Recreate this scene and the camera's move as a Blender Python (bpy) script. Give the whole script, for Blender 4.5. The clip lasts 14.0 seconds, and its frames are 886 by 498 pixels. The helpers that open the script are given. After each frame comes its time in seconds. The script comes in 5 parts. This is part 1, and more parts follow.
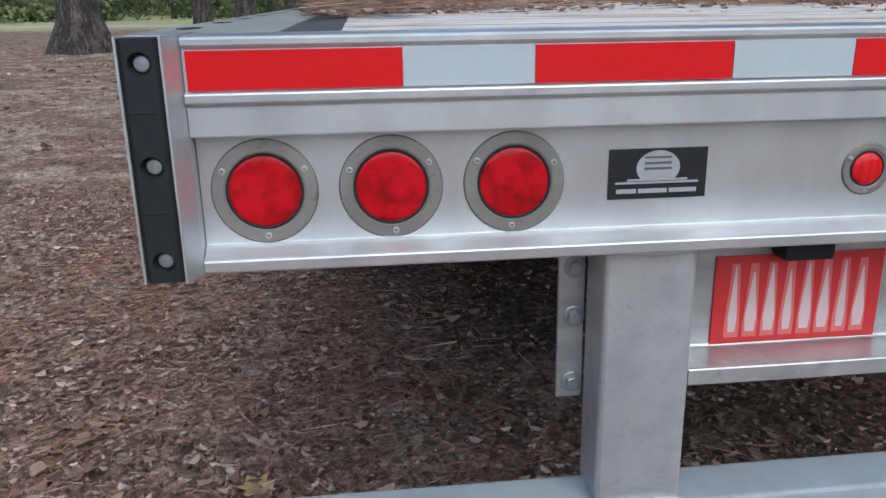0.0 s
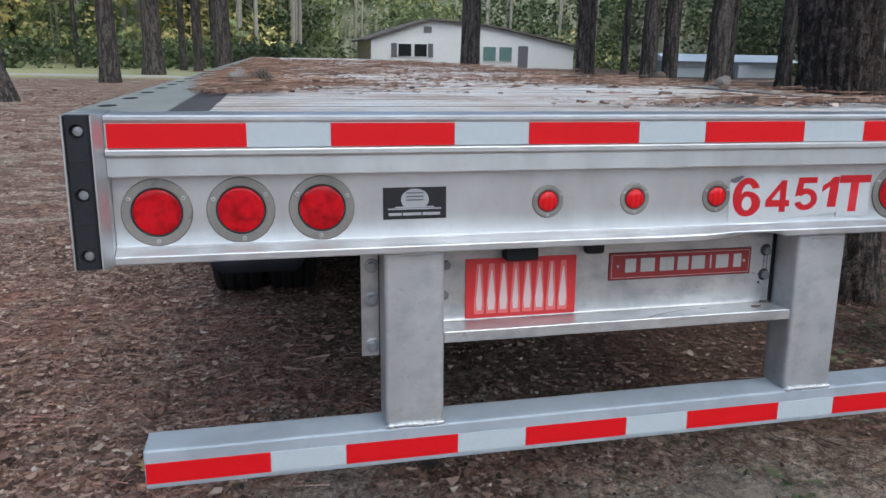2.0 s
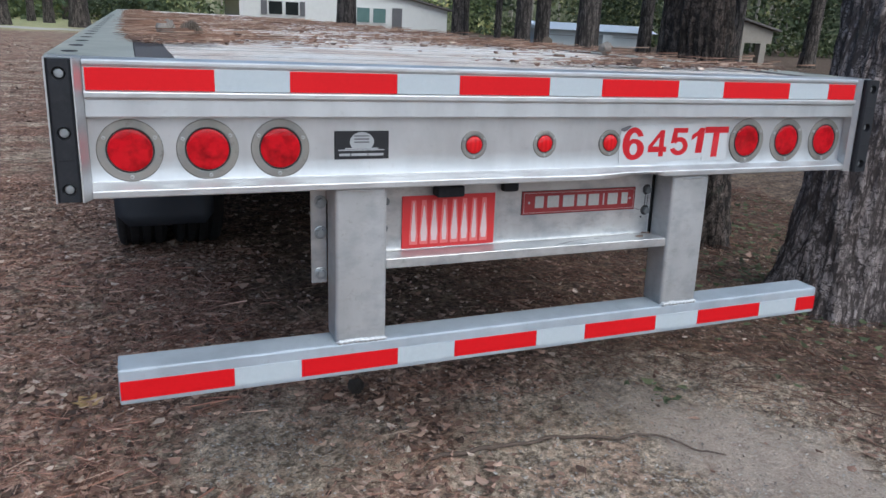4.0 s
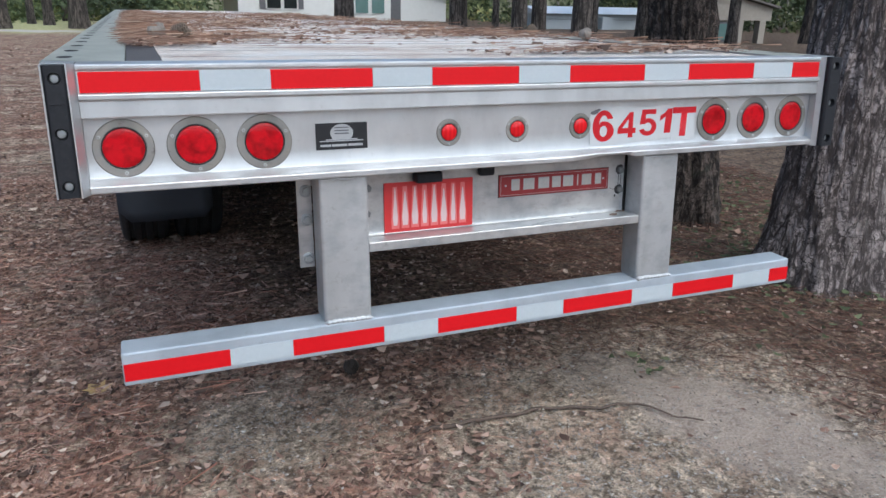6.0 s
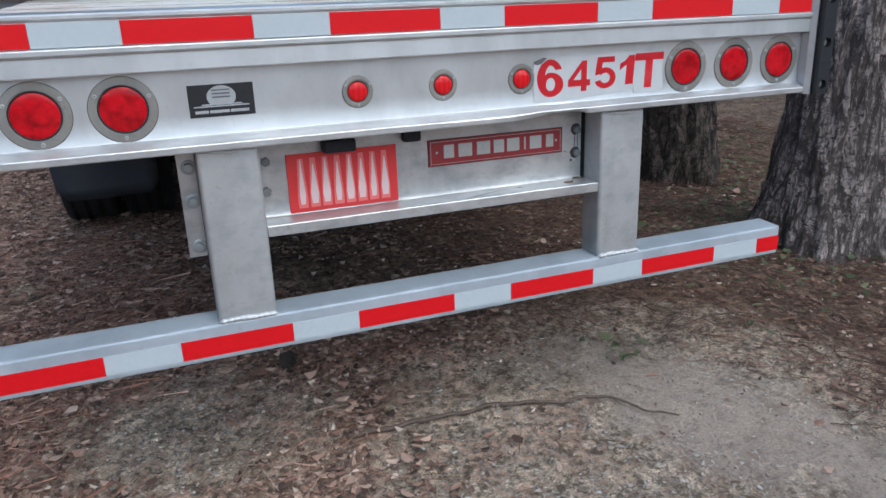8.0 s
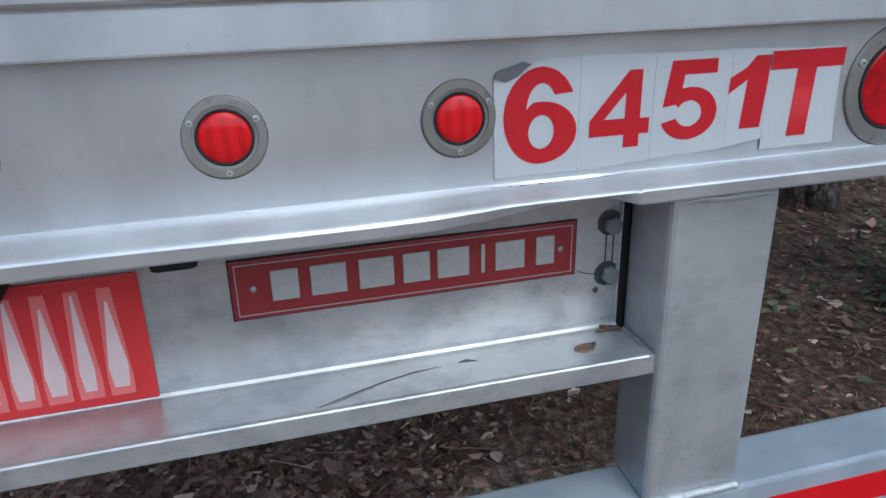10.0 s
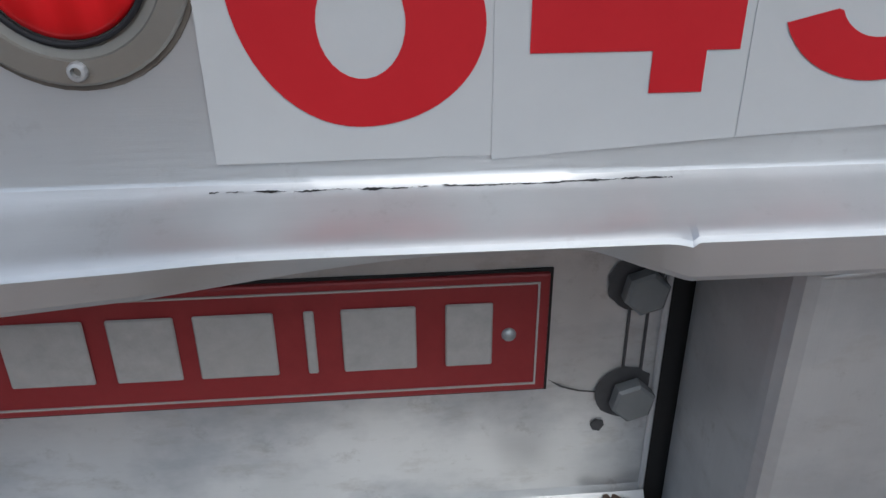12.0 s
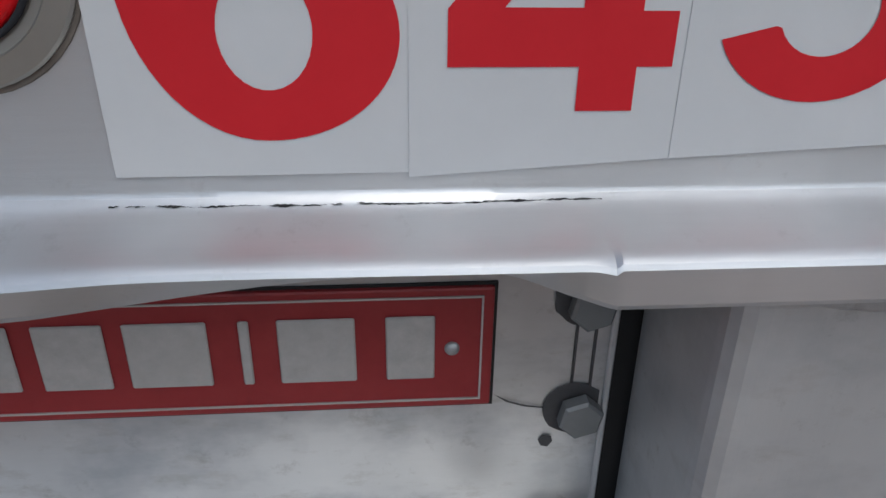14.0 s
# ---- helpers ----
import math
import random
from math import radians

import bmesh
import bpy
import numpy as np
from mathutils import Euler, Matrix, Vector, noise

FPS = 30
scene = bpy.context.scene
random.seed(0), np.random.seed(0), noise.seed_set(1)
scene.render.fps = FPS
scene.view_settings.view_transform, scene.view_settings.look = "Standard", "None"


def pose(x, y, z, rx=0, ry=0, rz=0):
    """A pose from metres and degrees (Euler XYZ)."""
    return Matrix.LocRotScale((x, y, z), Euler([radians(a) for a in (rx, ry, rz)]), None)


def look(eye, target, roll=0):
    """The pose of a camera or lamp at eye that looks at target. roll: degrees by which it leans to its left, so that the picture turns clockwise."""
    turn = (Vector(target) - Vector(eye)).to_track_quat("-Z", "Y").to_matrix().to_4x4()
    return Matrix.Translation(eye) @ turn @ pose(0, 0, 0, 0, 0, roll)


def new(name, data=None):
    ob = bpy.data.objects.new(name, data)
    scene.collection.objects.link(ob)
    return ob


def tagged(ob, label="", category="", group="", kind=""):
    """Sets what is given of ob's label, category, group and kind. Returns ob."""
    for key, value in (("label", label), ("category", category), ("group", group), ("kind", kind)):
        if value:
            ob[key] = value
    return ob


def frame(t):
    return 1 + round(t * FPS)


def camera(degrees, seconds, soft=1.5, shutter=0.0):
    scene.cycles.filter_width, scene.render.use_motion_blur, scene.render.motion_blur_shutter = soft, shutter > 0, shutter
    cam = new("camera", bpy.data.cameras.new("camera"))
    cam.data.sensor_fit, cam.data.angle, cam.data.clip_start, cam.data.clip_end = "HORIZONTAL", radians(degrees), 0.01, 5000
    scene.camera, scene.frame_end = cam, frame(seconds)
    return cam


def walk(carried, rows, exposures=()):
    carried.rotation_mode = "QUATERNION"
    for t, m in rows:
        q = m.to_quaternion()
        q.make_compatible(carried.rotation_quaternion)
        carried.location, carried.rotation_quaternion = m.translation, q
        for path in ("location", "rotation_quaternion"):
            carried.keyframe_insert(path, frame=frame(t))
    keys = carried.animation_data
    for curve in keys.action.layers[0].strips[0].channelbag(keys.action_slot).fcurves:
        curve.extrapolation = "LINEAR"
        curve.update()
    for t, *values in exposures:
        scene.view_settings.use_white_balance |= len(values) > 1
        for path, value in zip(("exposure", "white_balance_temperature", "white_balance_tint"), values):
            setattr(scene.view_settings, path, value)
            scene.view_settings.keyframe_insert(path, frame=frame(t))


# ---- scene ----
cam = camera(62.4, 14.0)
PATH = [
    (0, (-0.981, -0.992, 1.369), (-0.784, 0.888, 0.718), -0.7),
    (0.5, (-0.904, -1.128, 1.412), (-0.792, 0.777, 0.812), 0.3),
    (1, (-0.951, -1.252, 1.431), (-0.71, 0.657, 0.888), 1.1),
    (1.5, (-0.937, -1.387, 1.476), (-0.573, 0.509, 0.957), 1.2),
    (2, (-0.867, -1.625, 1.457), (-0.433, 0.258, 0.942), 1.0),
    (2.5, (-0.838, -1.81, 1.467), (-0.323, 0.05, 0.944), 1.1),
    (3, (-0.936, -1.837, 1.452), (-0.35, -0.006, 0.901), 1.8),
    (3.5, (-1.088, -1.82, 1.449), (-0.415, -0.027, 0.873), 2.8),
    (4, (-1.108, -1.844, 1.447), (-0.354, -0.09, 0.851), 3.1),
    (4.2, (-1.099, -1.874, 1.452), (-0.32, -0.133, 0.851), 2.9),
    (6.5, (-1.068, -2.025, 1.468), (-0.359, -0.267, 0.828), 0.4),
    (7, (-0.975, -2.064, 1.445), (-0.272, -0.319, 0.767), -0.2),
    (7.2, (-0.929, -2.034, 1.431), (-0.21, -0.302, 0.736), -0.2),
    (9.3, (-0.245, -1.1, 1.349), (0.314, 0.666, 0.593), -1.6),
    (9.5, (-0.168, -0.976, 1.322), (0.383, 0.787, 0.555), -1.0),
    (10, (0.014, -0.673, 1.307), (0.508, 1.074, 0.467), -0.4),
    (10.5, (0.133, -0.542, 1.264), (0.468, 1.227, 0.393), -1.1),
    (11, (0.303, -0.408, 1.249), (0.474, 1.343, 0.297), -1.5),
    (11.5, (0.302, -0.297, 1.197), (0.418, 1.447, 0.226), -1.0),
    (12, (0.323, -0.223, 1.144), (0.467, 1.527, 0.186), -0.1),
    (12.5, (0.333, -0.206, 1.143), (0.484, 1.542, 0.184), 0.4),
    (13, (0.344, -0.205, 1.154), (0.515, 1.534, 0.182), 1.0),
    (13.5, (0.357, -0.205, 1.152), (0.527, 1.528, 0.168), 1.2),
    (14, (0.352, -0.208, 1.148), (0.502, 1.524, 0.161), 1.2),
]
walk(cam, [(t, look(eye, target, roll)) for t, eye, target, roll in PATH], ((0, 0.44, 5550, 3), (2.5, 0.50, 5550, 3), (4, 0.60, 5550, 3), (6.5, 0.74, 5600, 3), (7.2, 0.68, 5600, 3), (9.5, 0.32, 5150, 0), (10.5, 0.24, 5300, 1), (12, 0.04, 5700, 4), (14, 0.02, 5750, 5)))

# ---- world and light ----
SUN_EL, SUN_AZ = radians(53), radians(160)
world = bpy.data.worlds.new("overcast_sky")
scene.world = world
world.use_nodes = True
wn = world.node_tree
sky = wn.nodes.new("ShaderNodeTexSky")
sky.sky_type, sky.sun_disc = "NISHITA", False
sky.sun_elevation, sky.sun_rotation = SUN_EL, SUN_AZ
sky.dust_density, sky.ozone_density = 5.0, 1.0
wn.links.new(sky.outputs[0], wn.nodes["Background"].inputs[0])
wn.nodes["Background"].inputs[1].default_value = 0.125

sun_data = bpy.data.lights.new("sun", "SUN")
sun_data.energy, sun_data.angle, sun_data.color = 0.80, radians(100), (1.0, 0.975, 0.94)
sun = new("sun", sun_data)
sun.matrix_world = look((0, 0, 30), Vector((0, 0, 30)) - 10 * Vector((math.sin(SUN_AZ) * math.cos(SUN_EL), math.cos(SUN_AZ) * math.cos(SUN_EL), math.sin(SUN_EL))))


# ---- materials ----
def mat(name, rough=0.6, metal=0.0):
    m = bpy.data.materials.new(name)
    m.use_nodes = True
    b = m.node_tree.nodes["Principled BSDF"]
    b.inputs["Roughness"].default_value = rough
    b.inputs["Metallic"].default_value = metal
    return m, m.node_tree, b


def node(nt, kind, **values):
    n = nt.nodes.new(kind)
    for k, v in values.items():
        n.inputs[k].default_value = v
    return n


def coords(nt, scale=(1, 1, 1), source="Object"):
    tc = nt.nodes.new("ShaderNodeTexCoord")
    mp = nt.nodes.new("ShaderNodeMapping")
    mp.inputs["Scale"].default_value = scale
    nt.links.new(tc.outputs[source], mp.inputs["Vector"])
    return mp.outputs[0]


def noise_tex(nt, vec, scale, detail=4.0, rough=0.6):
    n = node(nt, "ShaderNodeTexNoise", Scale=scale, Detail=detail, Roughness=rough)
    nt.links.new(vec, n.inputs["Vector"])
    return n.outputs["Fac"]


def ramp(nt, fac, stops):
    r = nt.nodes.new("ShaderNodeValToRGB")
    e = r.color_ramp.elements
    while len(e) < len(stops):
        e.new(0.5)
    for el, (p, c) in zip(e, stops):
        el.position = p
        el.color = (*c, 1) if len(c) == 3 else c
    nt.links.new(fac, r.inputs["Fac"])
    return r.outputs["Color"]


def mix(nt, fac, a, b, kind="MIX"):
    m = nt.nodes.new("ShaderNodeMix")
    m.data_type, m.blend_type = "RGBA", kind
    for sock, v in ((m.inputs["Factor"], fac), (m.inputs[6], a), (m.inputs[7], b)):
        if isinstance(v, (int, float)):
            sock.default_value = v
        elif isinstance(v, tuple):
            sock.default_value = (*v, 1)
        else:
            nt.links.new(v, sock)
    return m.outputs[2]


def bump(nt, b, height, strength, distance):
    n = node(nt, "ShaderNodeBump", Strength=strength, Distance=distance)
    nt.links.new(height, n.inputs["Height"])
    nt.links.new(n.outputs[0], b.inputs["Normal"])


def spread(nt, fac, lo, hi):
    r = node(nt, "ShaderNodeMapRange")
    r.inputs["To Min"].default_value, r.inputs["To Max"].default_value = lo, hi
    nt.links.new(fac, r.inputs["Value"])
    return r.outputs[0]


def metal_mat(name, dark, light, rough, metal, streak=(2, 30, 30), dirt=0.25, smudge=0.0):
    m, nt, b = mat(name, rough, metal)
    v = coords(nt)
    big = noise_tex(nt, v, 3.0, 5)
    fine = noise_tex(nt, coords(nt, streak), 14.0, 6, 0.7)
    base = ramp(nt, big, [(0.3, dark), (0.7, light)])
    base = mix(nt, spread(nt, fine, 0.0, 0.22), base, tuple(c * 0.8 for c in dark))
    cloud = noise_tex(nt, coords(nt, (1.5, 1.5, 0.6)), 5.0, 4, 0.6)
    base = mix(nt, spread(nt, ramp(nt, cloud, [(0.42, (0, 0, 0)), (0.6, (1, 1, 1))]), 0.0, 0.4), base, tuple(c * 1.15 for c in light))
    spots = ramp(nt, noise_tex(nt, v, 45.0, 5, 0.75), [(0.59, (0, 0, 0)), (0.72, (1, 1, 1))])
    base = mix(nt, spread(nt, spots, 0, dirt), base, (0.16, 0.14, 0.12))
    if smudge:
        blots = ramp(nt, noise_tex(nt, coords(nt, (1, 1, 1.6)), 11.0, 5, 0.62), [(0.46, (0, 0, 0)), (0.66, (1, 1, 1))])
        base = mix(nt, spread(nt, blots, 0, smudge), base, (0.24, 0.26, 0.29))
        rubs = ramp(nt, noise_tex(nt, coords(nt, (1, 1, 2.5), "Object"), 26.0, 6, 0.7), [(0.55, (0, 0, 0)), (0.68, (1, 1, 1))])
        base = mix(nt, spread(nt, rubs, 0, smudge * 0.7), base, (0.33, 0.31, 0.28))
    nt.links.new(base, b.inputs["Base Color"])
    nt.links.new(spread(nt, mix(nt, 0.5, fine, cloud), rough - 0.14, rough + 0.16), b.inputs["Roughness"])
    bump(nt, b, fine, 0.09, 0.001)
    return m


def plain_mat(name, c1, c2, rough, scale=20.0, metal=0.0, bumps=0.15, dist=0.002, coat=0.0, spec=0.5):
    m, nt, b = mat(name, rough, metal)
    v = coords(nt)
    n1 = noise_tex(nt, v, scale, 6, 0.65)
    n2 = noise_tex(nt, v, scale * 0.13, 3)
    col = mix(nt, n2, ramp(nt, n1, [(0.3, c1), (0.7, c2)]), tuple((a + c) / 2 for a, c in zip(c1, c2)))
    nt.links.new(col, b.inputs["Base Color"])
    nt.links.new(spread(nt, n1, max(rough - 0.1, 0.03), min(rough + 0.1, 1)), b.inputs["Roughness"])
    b.inputs["Coat Weight"].default_value = coat
    b.inputs["Specular IOR Level"].default_value = spec
    bump(nt, b, n1, bumps, dist)
    return m


ALU = metal_mat("mill_aluminium", (0.52, 0.53, 0.54), (0.64, 0.65, 0.66), 0.34, 0.72, (2, 30, 30), 0.15)
# Blue base colour stands in for the sky reflected on the beam.
ALU_BEAM = metal_mat("sky_tinted_bumper_aluminium", (0.40, 0.455, 0.51), (0.50, 0.555, 0.61), 0.42, 0.35)
ALU_POST = metal_mat("dull_aluminium", (0.41, 0.42, 0.425), (0.53, 0.54, 0.545), 0.4, 0.5, (30, 30, 2), 0.3, 0.35)
ALU_RAIL = metal_mat("aluminium_side_rail", (0.31, 0.325, 0.285), (0.45, 0.455, 0.40), 0.45, 0.25, (30, 2, 30), 0.7)
STEEL = metal_mat("stainless_flange", (0.25, 0.24, 0.215), (0.40, 0.385, 0.355), 0.4, 0.65, (20, 20, 20), 0.8, 0.35)
BOLT = metal_mat("zinc_bolt", (0.30, 0.32, 0.33), (0.44, 0.46, 0.47), 0.45, 0.7, (20, 20, 20), 0.5)
OLD_BOLT = metal_mat("dull_grimy_bolt", (0.14, 0.15, 0.155), (0.24, 0.25, 0.255), 0.55, 0.5, (20, 20, 20), 0.6)
WELD = metal_mat("weld_bead", (0.46, 0.47, 0.48), (0.60, 0.61, 0.62), 0.5, 0.65, (40, 40, 40), 0.3)
WHITE_ALU = metal_mat("pale_crossmember", (0.42, 0.43, 0.44), (0.60, 0.605, 0.60), 0.33, 0.6, (3, 30, 30), 0.3, 0.5)
RUBBER = plain_mat("black_rubber", (0.012, 0.013, 0.016), (0.03, 0.031, 0.036), 0.65, 60.0, 0, 0.2, 0.002, 0.0, 0.25)
TYRE = plain_mat("tyre_rubber", (0.01, 0.01, 0.011), (0.024, 0.024, 0.025), 0.8, 40.0)
FLAP = plain_mat("mud_flap_rubber", (0.028, 0.032, 0.04), (0.045, 0.05, 0.06), 0.55, 12.0)
DARK = plain_mat("dark_gap", (0.008, 0.008, 0.009), (0.02, 0.019, 0.018), 0.8)
MARK_BLACK = plain_mat("grime_shade_scratch_black", (0.03, 0.03, 0.032), (0.09, 0.088, 0.09), 0.7, 90.0)
STAIN = plain_mat("brown_stain", (0.06, 0.05, 0.04), (0.20, 0.175, 0.15), 0.8, 70.0)
TAPE_RED = plain_mat("reflective_red_tape", (0.60, 0.004, 0.009), (0.68, 0.007, 0.013), 0.45, 90.0, 0, 0.1, 0.0006, 0.0, 0.2)
TAPE_WHITE = plain_mat("reflective_white_tape", (0.45, 0.50, 0.53), (0.52, 0.57, 0.60), 0.45, 90.0, 0, 0.1, 0.0006, 0.0, 0.3)
DECAL_WHITE = plain_mat("white_vinyl", (0.50, 0.52, 0.53), (0.57, 0.585, 0.595), 0.45, 25.0, 0, 0.08)
DECAL_GREY = plain_mat("faded_grey_print", (0.30, 0.31, 0.32), (0.44, 0.45, 0.46), 0.5, 160.0)
DECAL_RED = plain_mat("red_vinyl", (0.46, 0.012, 0.02), (0.54, 0.02, 0.028), 0.5, 40.0, 0, 0.08, 0.002, 0.0, 0.2)
DECAL_BLACK = plain_mat("black_vinyl", (0.008, 0.009, 0.012), (0.018, 0.019, 0.022), 0.4, 40.0, 0, 0.05)
PLATE_RED = plain_mat("oxide_red_enamel", (0.20, 0.014, 0.018), (0.27, 0.026, 0.028), 0.45, 50.0)
PLATE_PALE = plain_mat("worn_pale_letter_metal", (0.34, 0.335, 0.32), (0.50, 0.49, 0.475), 0.5, 120.0, 0.2)
TAG_RED = plain_mat("red_placard", (0.52, 0.016, 0.02), (0.62, 0.04, 0.04), 0.45, 8.0)
TAG_PINK = plain_mat("faded_pink_print", (0.66, 0.13, 0.125), (0.72, 0.20, 0.19), 0.5, 14.0)
TAG_PALE = plain_mat("pale_placard_bar", (0.62, 0.42, 0.42), (0.74, 0.60, 0.60), 0.5, 12.0)
BARK_CHIP = plain_mat("dry_bark", (0.10, 0.065, 0.045), (0.22, 0.15, 0.11), 0.9, 60.0, 0, 0.6, 0.004)
CONE = plain_mat("pine_cone_scale", (0.10, 0.075, 0.055), (0.24, 0.19, 0.15), 0.85, 80.0, 0, 0.3)
GREY_CONE = plain_mat("weathered_cone_scale", (0.17, 0.15, 0.13), (0.40, 0.36, 0.32), 0.85, 80.0, 0, 0.3)
DARK_CONE = plain_mat("dark_cone_scale", (0.025, 0.02, 0.017), (0.075, 0.06, 0.05), 0.85, 80.0, 0, 0.3)
TWIG = plain_mat("dead_twig", (0.07, 0.05, 0.04), (0.15, 0.11, 0.085), 0.9, 70.0, 0, 0.4)
NAILER = plain_mat("dark_nailer_board", (0.05, 0.047, 0.048), (0.10, 0.092, 0.09), 0.75, 35.0, 0, 0.4)
HOUSE_WALL = plain_mat("white_siding", (0.66, 0.67, 0.66), (0.76, 0.77, 0.76), 0.6, 3.0)
ROOF = plain_mat("weathered_shingle", (0.10, 0.09, 0.085), (0.17, 0.155, 0.15), 0.9, 4.0)
SHED_ROOF = plain_mat("pale_metal_roof", (0.62, 0.68, 0.74), (0.72, 0.77, 0.82), 0.45, 2.0, 0.2)
SHED_WALL = plain_mat("pale_blue_metal_wall", (0.46, 0.51, 0.55), (0.56, 0.61, 0.64), 0.55, 2.0)
PANE = plain_mat("dark_window_glass", (0.012, 0.015, 0.016), (0.03, 0.035, 0.035), 0.12, 2.0)
PANE_TEAL = plain_mat("teal_window_glass", (0.10, 0.18, 0.17), (0.16, 0.25, 0.24), 0.2, 2.0)
SHUTTER = plain_mat("grey_shutter", (0.10, 0.10, 0.11), (0.16, 0.16, 0.17), 0.7, 5.0)
STEM = plain_mat("pale_far_stem", (0.26, 0.24, 0.20), (0.55, 0.52, 0.45), 0.9, 3.0)
CONCRETE = plain_mat("weathered_beige_timber", (0.30, 0.27, 0.23), (0.42, 0.38, 0.33), 0.85, 6.0)


def lens_mat():
    m, nt, b = mat("red_lamp_lens", 0.18)
    v = coords(nt)
    vor = node(nt, "ShaderNodeTexVoronoi", Scale=55.0)
    nt.links.new(v, vor.inputs["Vector"])
    big = noise_tex(nt, v, 28.0, 3)
    col = ramp(nt, big, [(0.34, (0.22, 0.002, 0.006)), (0.56, (0.60, 0.004, 0.014))])
    col = mix(nt, spread(nt, vor.outputs["Distance"], 0.0, 0.5), col, (0.40, 0.003, 0.006))
    nt.links.new(col, b.inputs["Base Color"])
    b.inputs["Specular IOR Level"].default_value = 0.3
    bump(nt, b, vor.outputs["Distance"], 0.25, 0.002)
    return m


def ribbed_lens_mat():
    m, nt, b = mat("ribbed_red_marker_lens", 0.2)
    w = node(nt, "ShaderNodeTexWave", Scale=22.0, Distortion=1.2)
    nt.links.new(coords(nt), w.inputs["Vector"])
    nt.links.new(ramp(nt, w.outputs["Fac"], [(0.1, (0.58, 0.006, 0.010)), (0.8, (0.70, 0.010, 0.016))]), b.inputs["Base Color"])
    b.inputs["Specular IOR Level"].default_value = 0.35
    bump(nt, b, w.outputs["Fac"], 0.1, 0.001)
    return m


def island_mat(name, stops, rough=0.85):
    m, nt, b = mat(name, rough)
    g = nt.nodes.new("ShaderNodeNewGeometry")
    col = ramp(nt, g.outputs["Random Per Island"], stops)
    n = noise_tex(nt, coords(nt), 90.0, 3)
    col = mix(nt, spread(nt, n, 0.0, 0.4), col, (0.06, 0.045, 0.035))
    nt.links.new(col, b.inputs["Base Color"])
    return m


def bark_mat(name, c_dark, c_mid, c_light, zscale=0.35, scale=11.0):
    """Upright plates split by ridged furrows, flaky and greyer on their faces."""
    m, nt, b = mat(name, 0.95)

    def furrow(vec, sc, width):
        n = node(nt, "ShaderNodeTexNoise", Scale=sc, Detail=5.0, Roughness=0.6, Distortion=0.35)
        nt.links.new(vec, n.inputs["Vector"])
        return ramp(nt, n.outputs["Fac"], [(0.5 - width, (1, 1, 1)), (0.5 - width * 0.2, (0, 0, 0)), (0.5 + width * 0.2, (0, 0, 0)), (0.5 + width, (1, 1, 1))])

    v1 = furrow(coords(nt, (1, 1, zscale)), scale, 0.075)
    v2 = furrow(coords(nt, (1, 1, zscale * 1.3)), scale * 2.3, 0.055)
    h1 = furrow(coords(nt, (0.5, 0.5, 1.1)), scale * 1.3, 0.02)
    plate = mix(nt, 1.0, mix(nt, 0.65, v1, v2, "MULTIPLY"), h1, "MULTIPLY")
    flake = noise_tex(nt, coords(nt, (1, 1, 0.45)), 70.0, 7, 0.75)
    big = noise_tex(nt, coords(nt), 4.0, 4)
    col = ramp(nt, flake, [(0.28, c_dark), (0.5, c_mid), (0.72, c_light)])
    col = mix(nt, spread(nt, big, 0.0, 0.6), col, c_mid)
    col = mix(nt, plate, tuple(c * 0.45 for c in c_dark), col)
    moss = ramp(nt, noise_tex(nt, coords(nt), 5.0, 5, 0.7), [(0.58, (0, 0, 0)), (0.75, (1, 1, 1))])
    col = mix(nt, spread(nt, moss, 0, 0.35), col, (0.11, 0.12, 0.085))
    nt.links.new(col, b.inputs["Base Color"])
    bump(nt, b, mix(nt, 0.35, plate, flake), 0.9, 0.025)
    return m


LENS, MARKER_LENS = lens_mat(), ribbed_lens_mat()
LEAF_STOPS = [(0.0, (0.05, 0.029, 0.021)), (0.3, (0.175, 0.098, 0.07)), (0.62, (0.34, 0.205, 0.15)), (0.88, (0.50, 0.345, 0.265)), (1.0, (0.76, 0.63, 0.52))]
LEAVES = island_mat("dead_leaf", LEAF_STOPS, 0.8)
# Red-brown needles, darkened to carry the shade by trailer and pines.
DARK_NEEDLES = island_mat("shade_dark_needle", [(0.0, (0.05, 0.023, 0.016)), (0.5, (0.13, 0.057, 0.038)), (0.85, (0.23, 0.108, 0.07)), (1.0, (0.36, 0.21, 0.15))])
NEEDLES = island_mat("brown_pine_needle", [(0.0, (0.15, 0.08, 0.054)), (0.4, (0.31, 0.172, 0.115)), (0.75, (0.45, 0.285, 0.20)), (1.0, (0.60, 0.46, 0.36))])
GRIT = island_mat("pale_grit", [(0.0, (0.16, 0.13, 0.11)), (0.5, (0.34, 0.30, 0.26)), (1.0, (0.55, 0.52, 0.48))])
WEEDS = island_mat("ground_weed", [(0.0, (0.05, 0.07, 0.03)), (0.6, (0.09, 0.12, 0.05)), (1.0, (0.17, 0.18, 0.09))])


def drift_mat(name, stops, scale, jitter):
    """Leaf colour that changes from drift to drift, with a little from leaf to leaf."""
    m, nt, b = mat(name, 0.75)
    g = nt.nodes.new("ShaderNodeNewGeometry")
    add = nt.nodes.new("ShaderNodeMath")
    add.operation = "MULTIPLY_ADD"
    nt.links.new(g.outputs["Random Per Island"], add.inputs[0])
    add.inputs[1].default_value = jitter
    nt.links.new(noise_tex(nt, coords(nt, (1, 1, 0.8)), scale, 3, 0.5), add.inputs[2])
    nt.links.new(ramp(nt, add.outputs[0], stops), b.inputs["Base Color"])
    return m


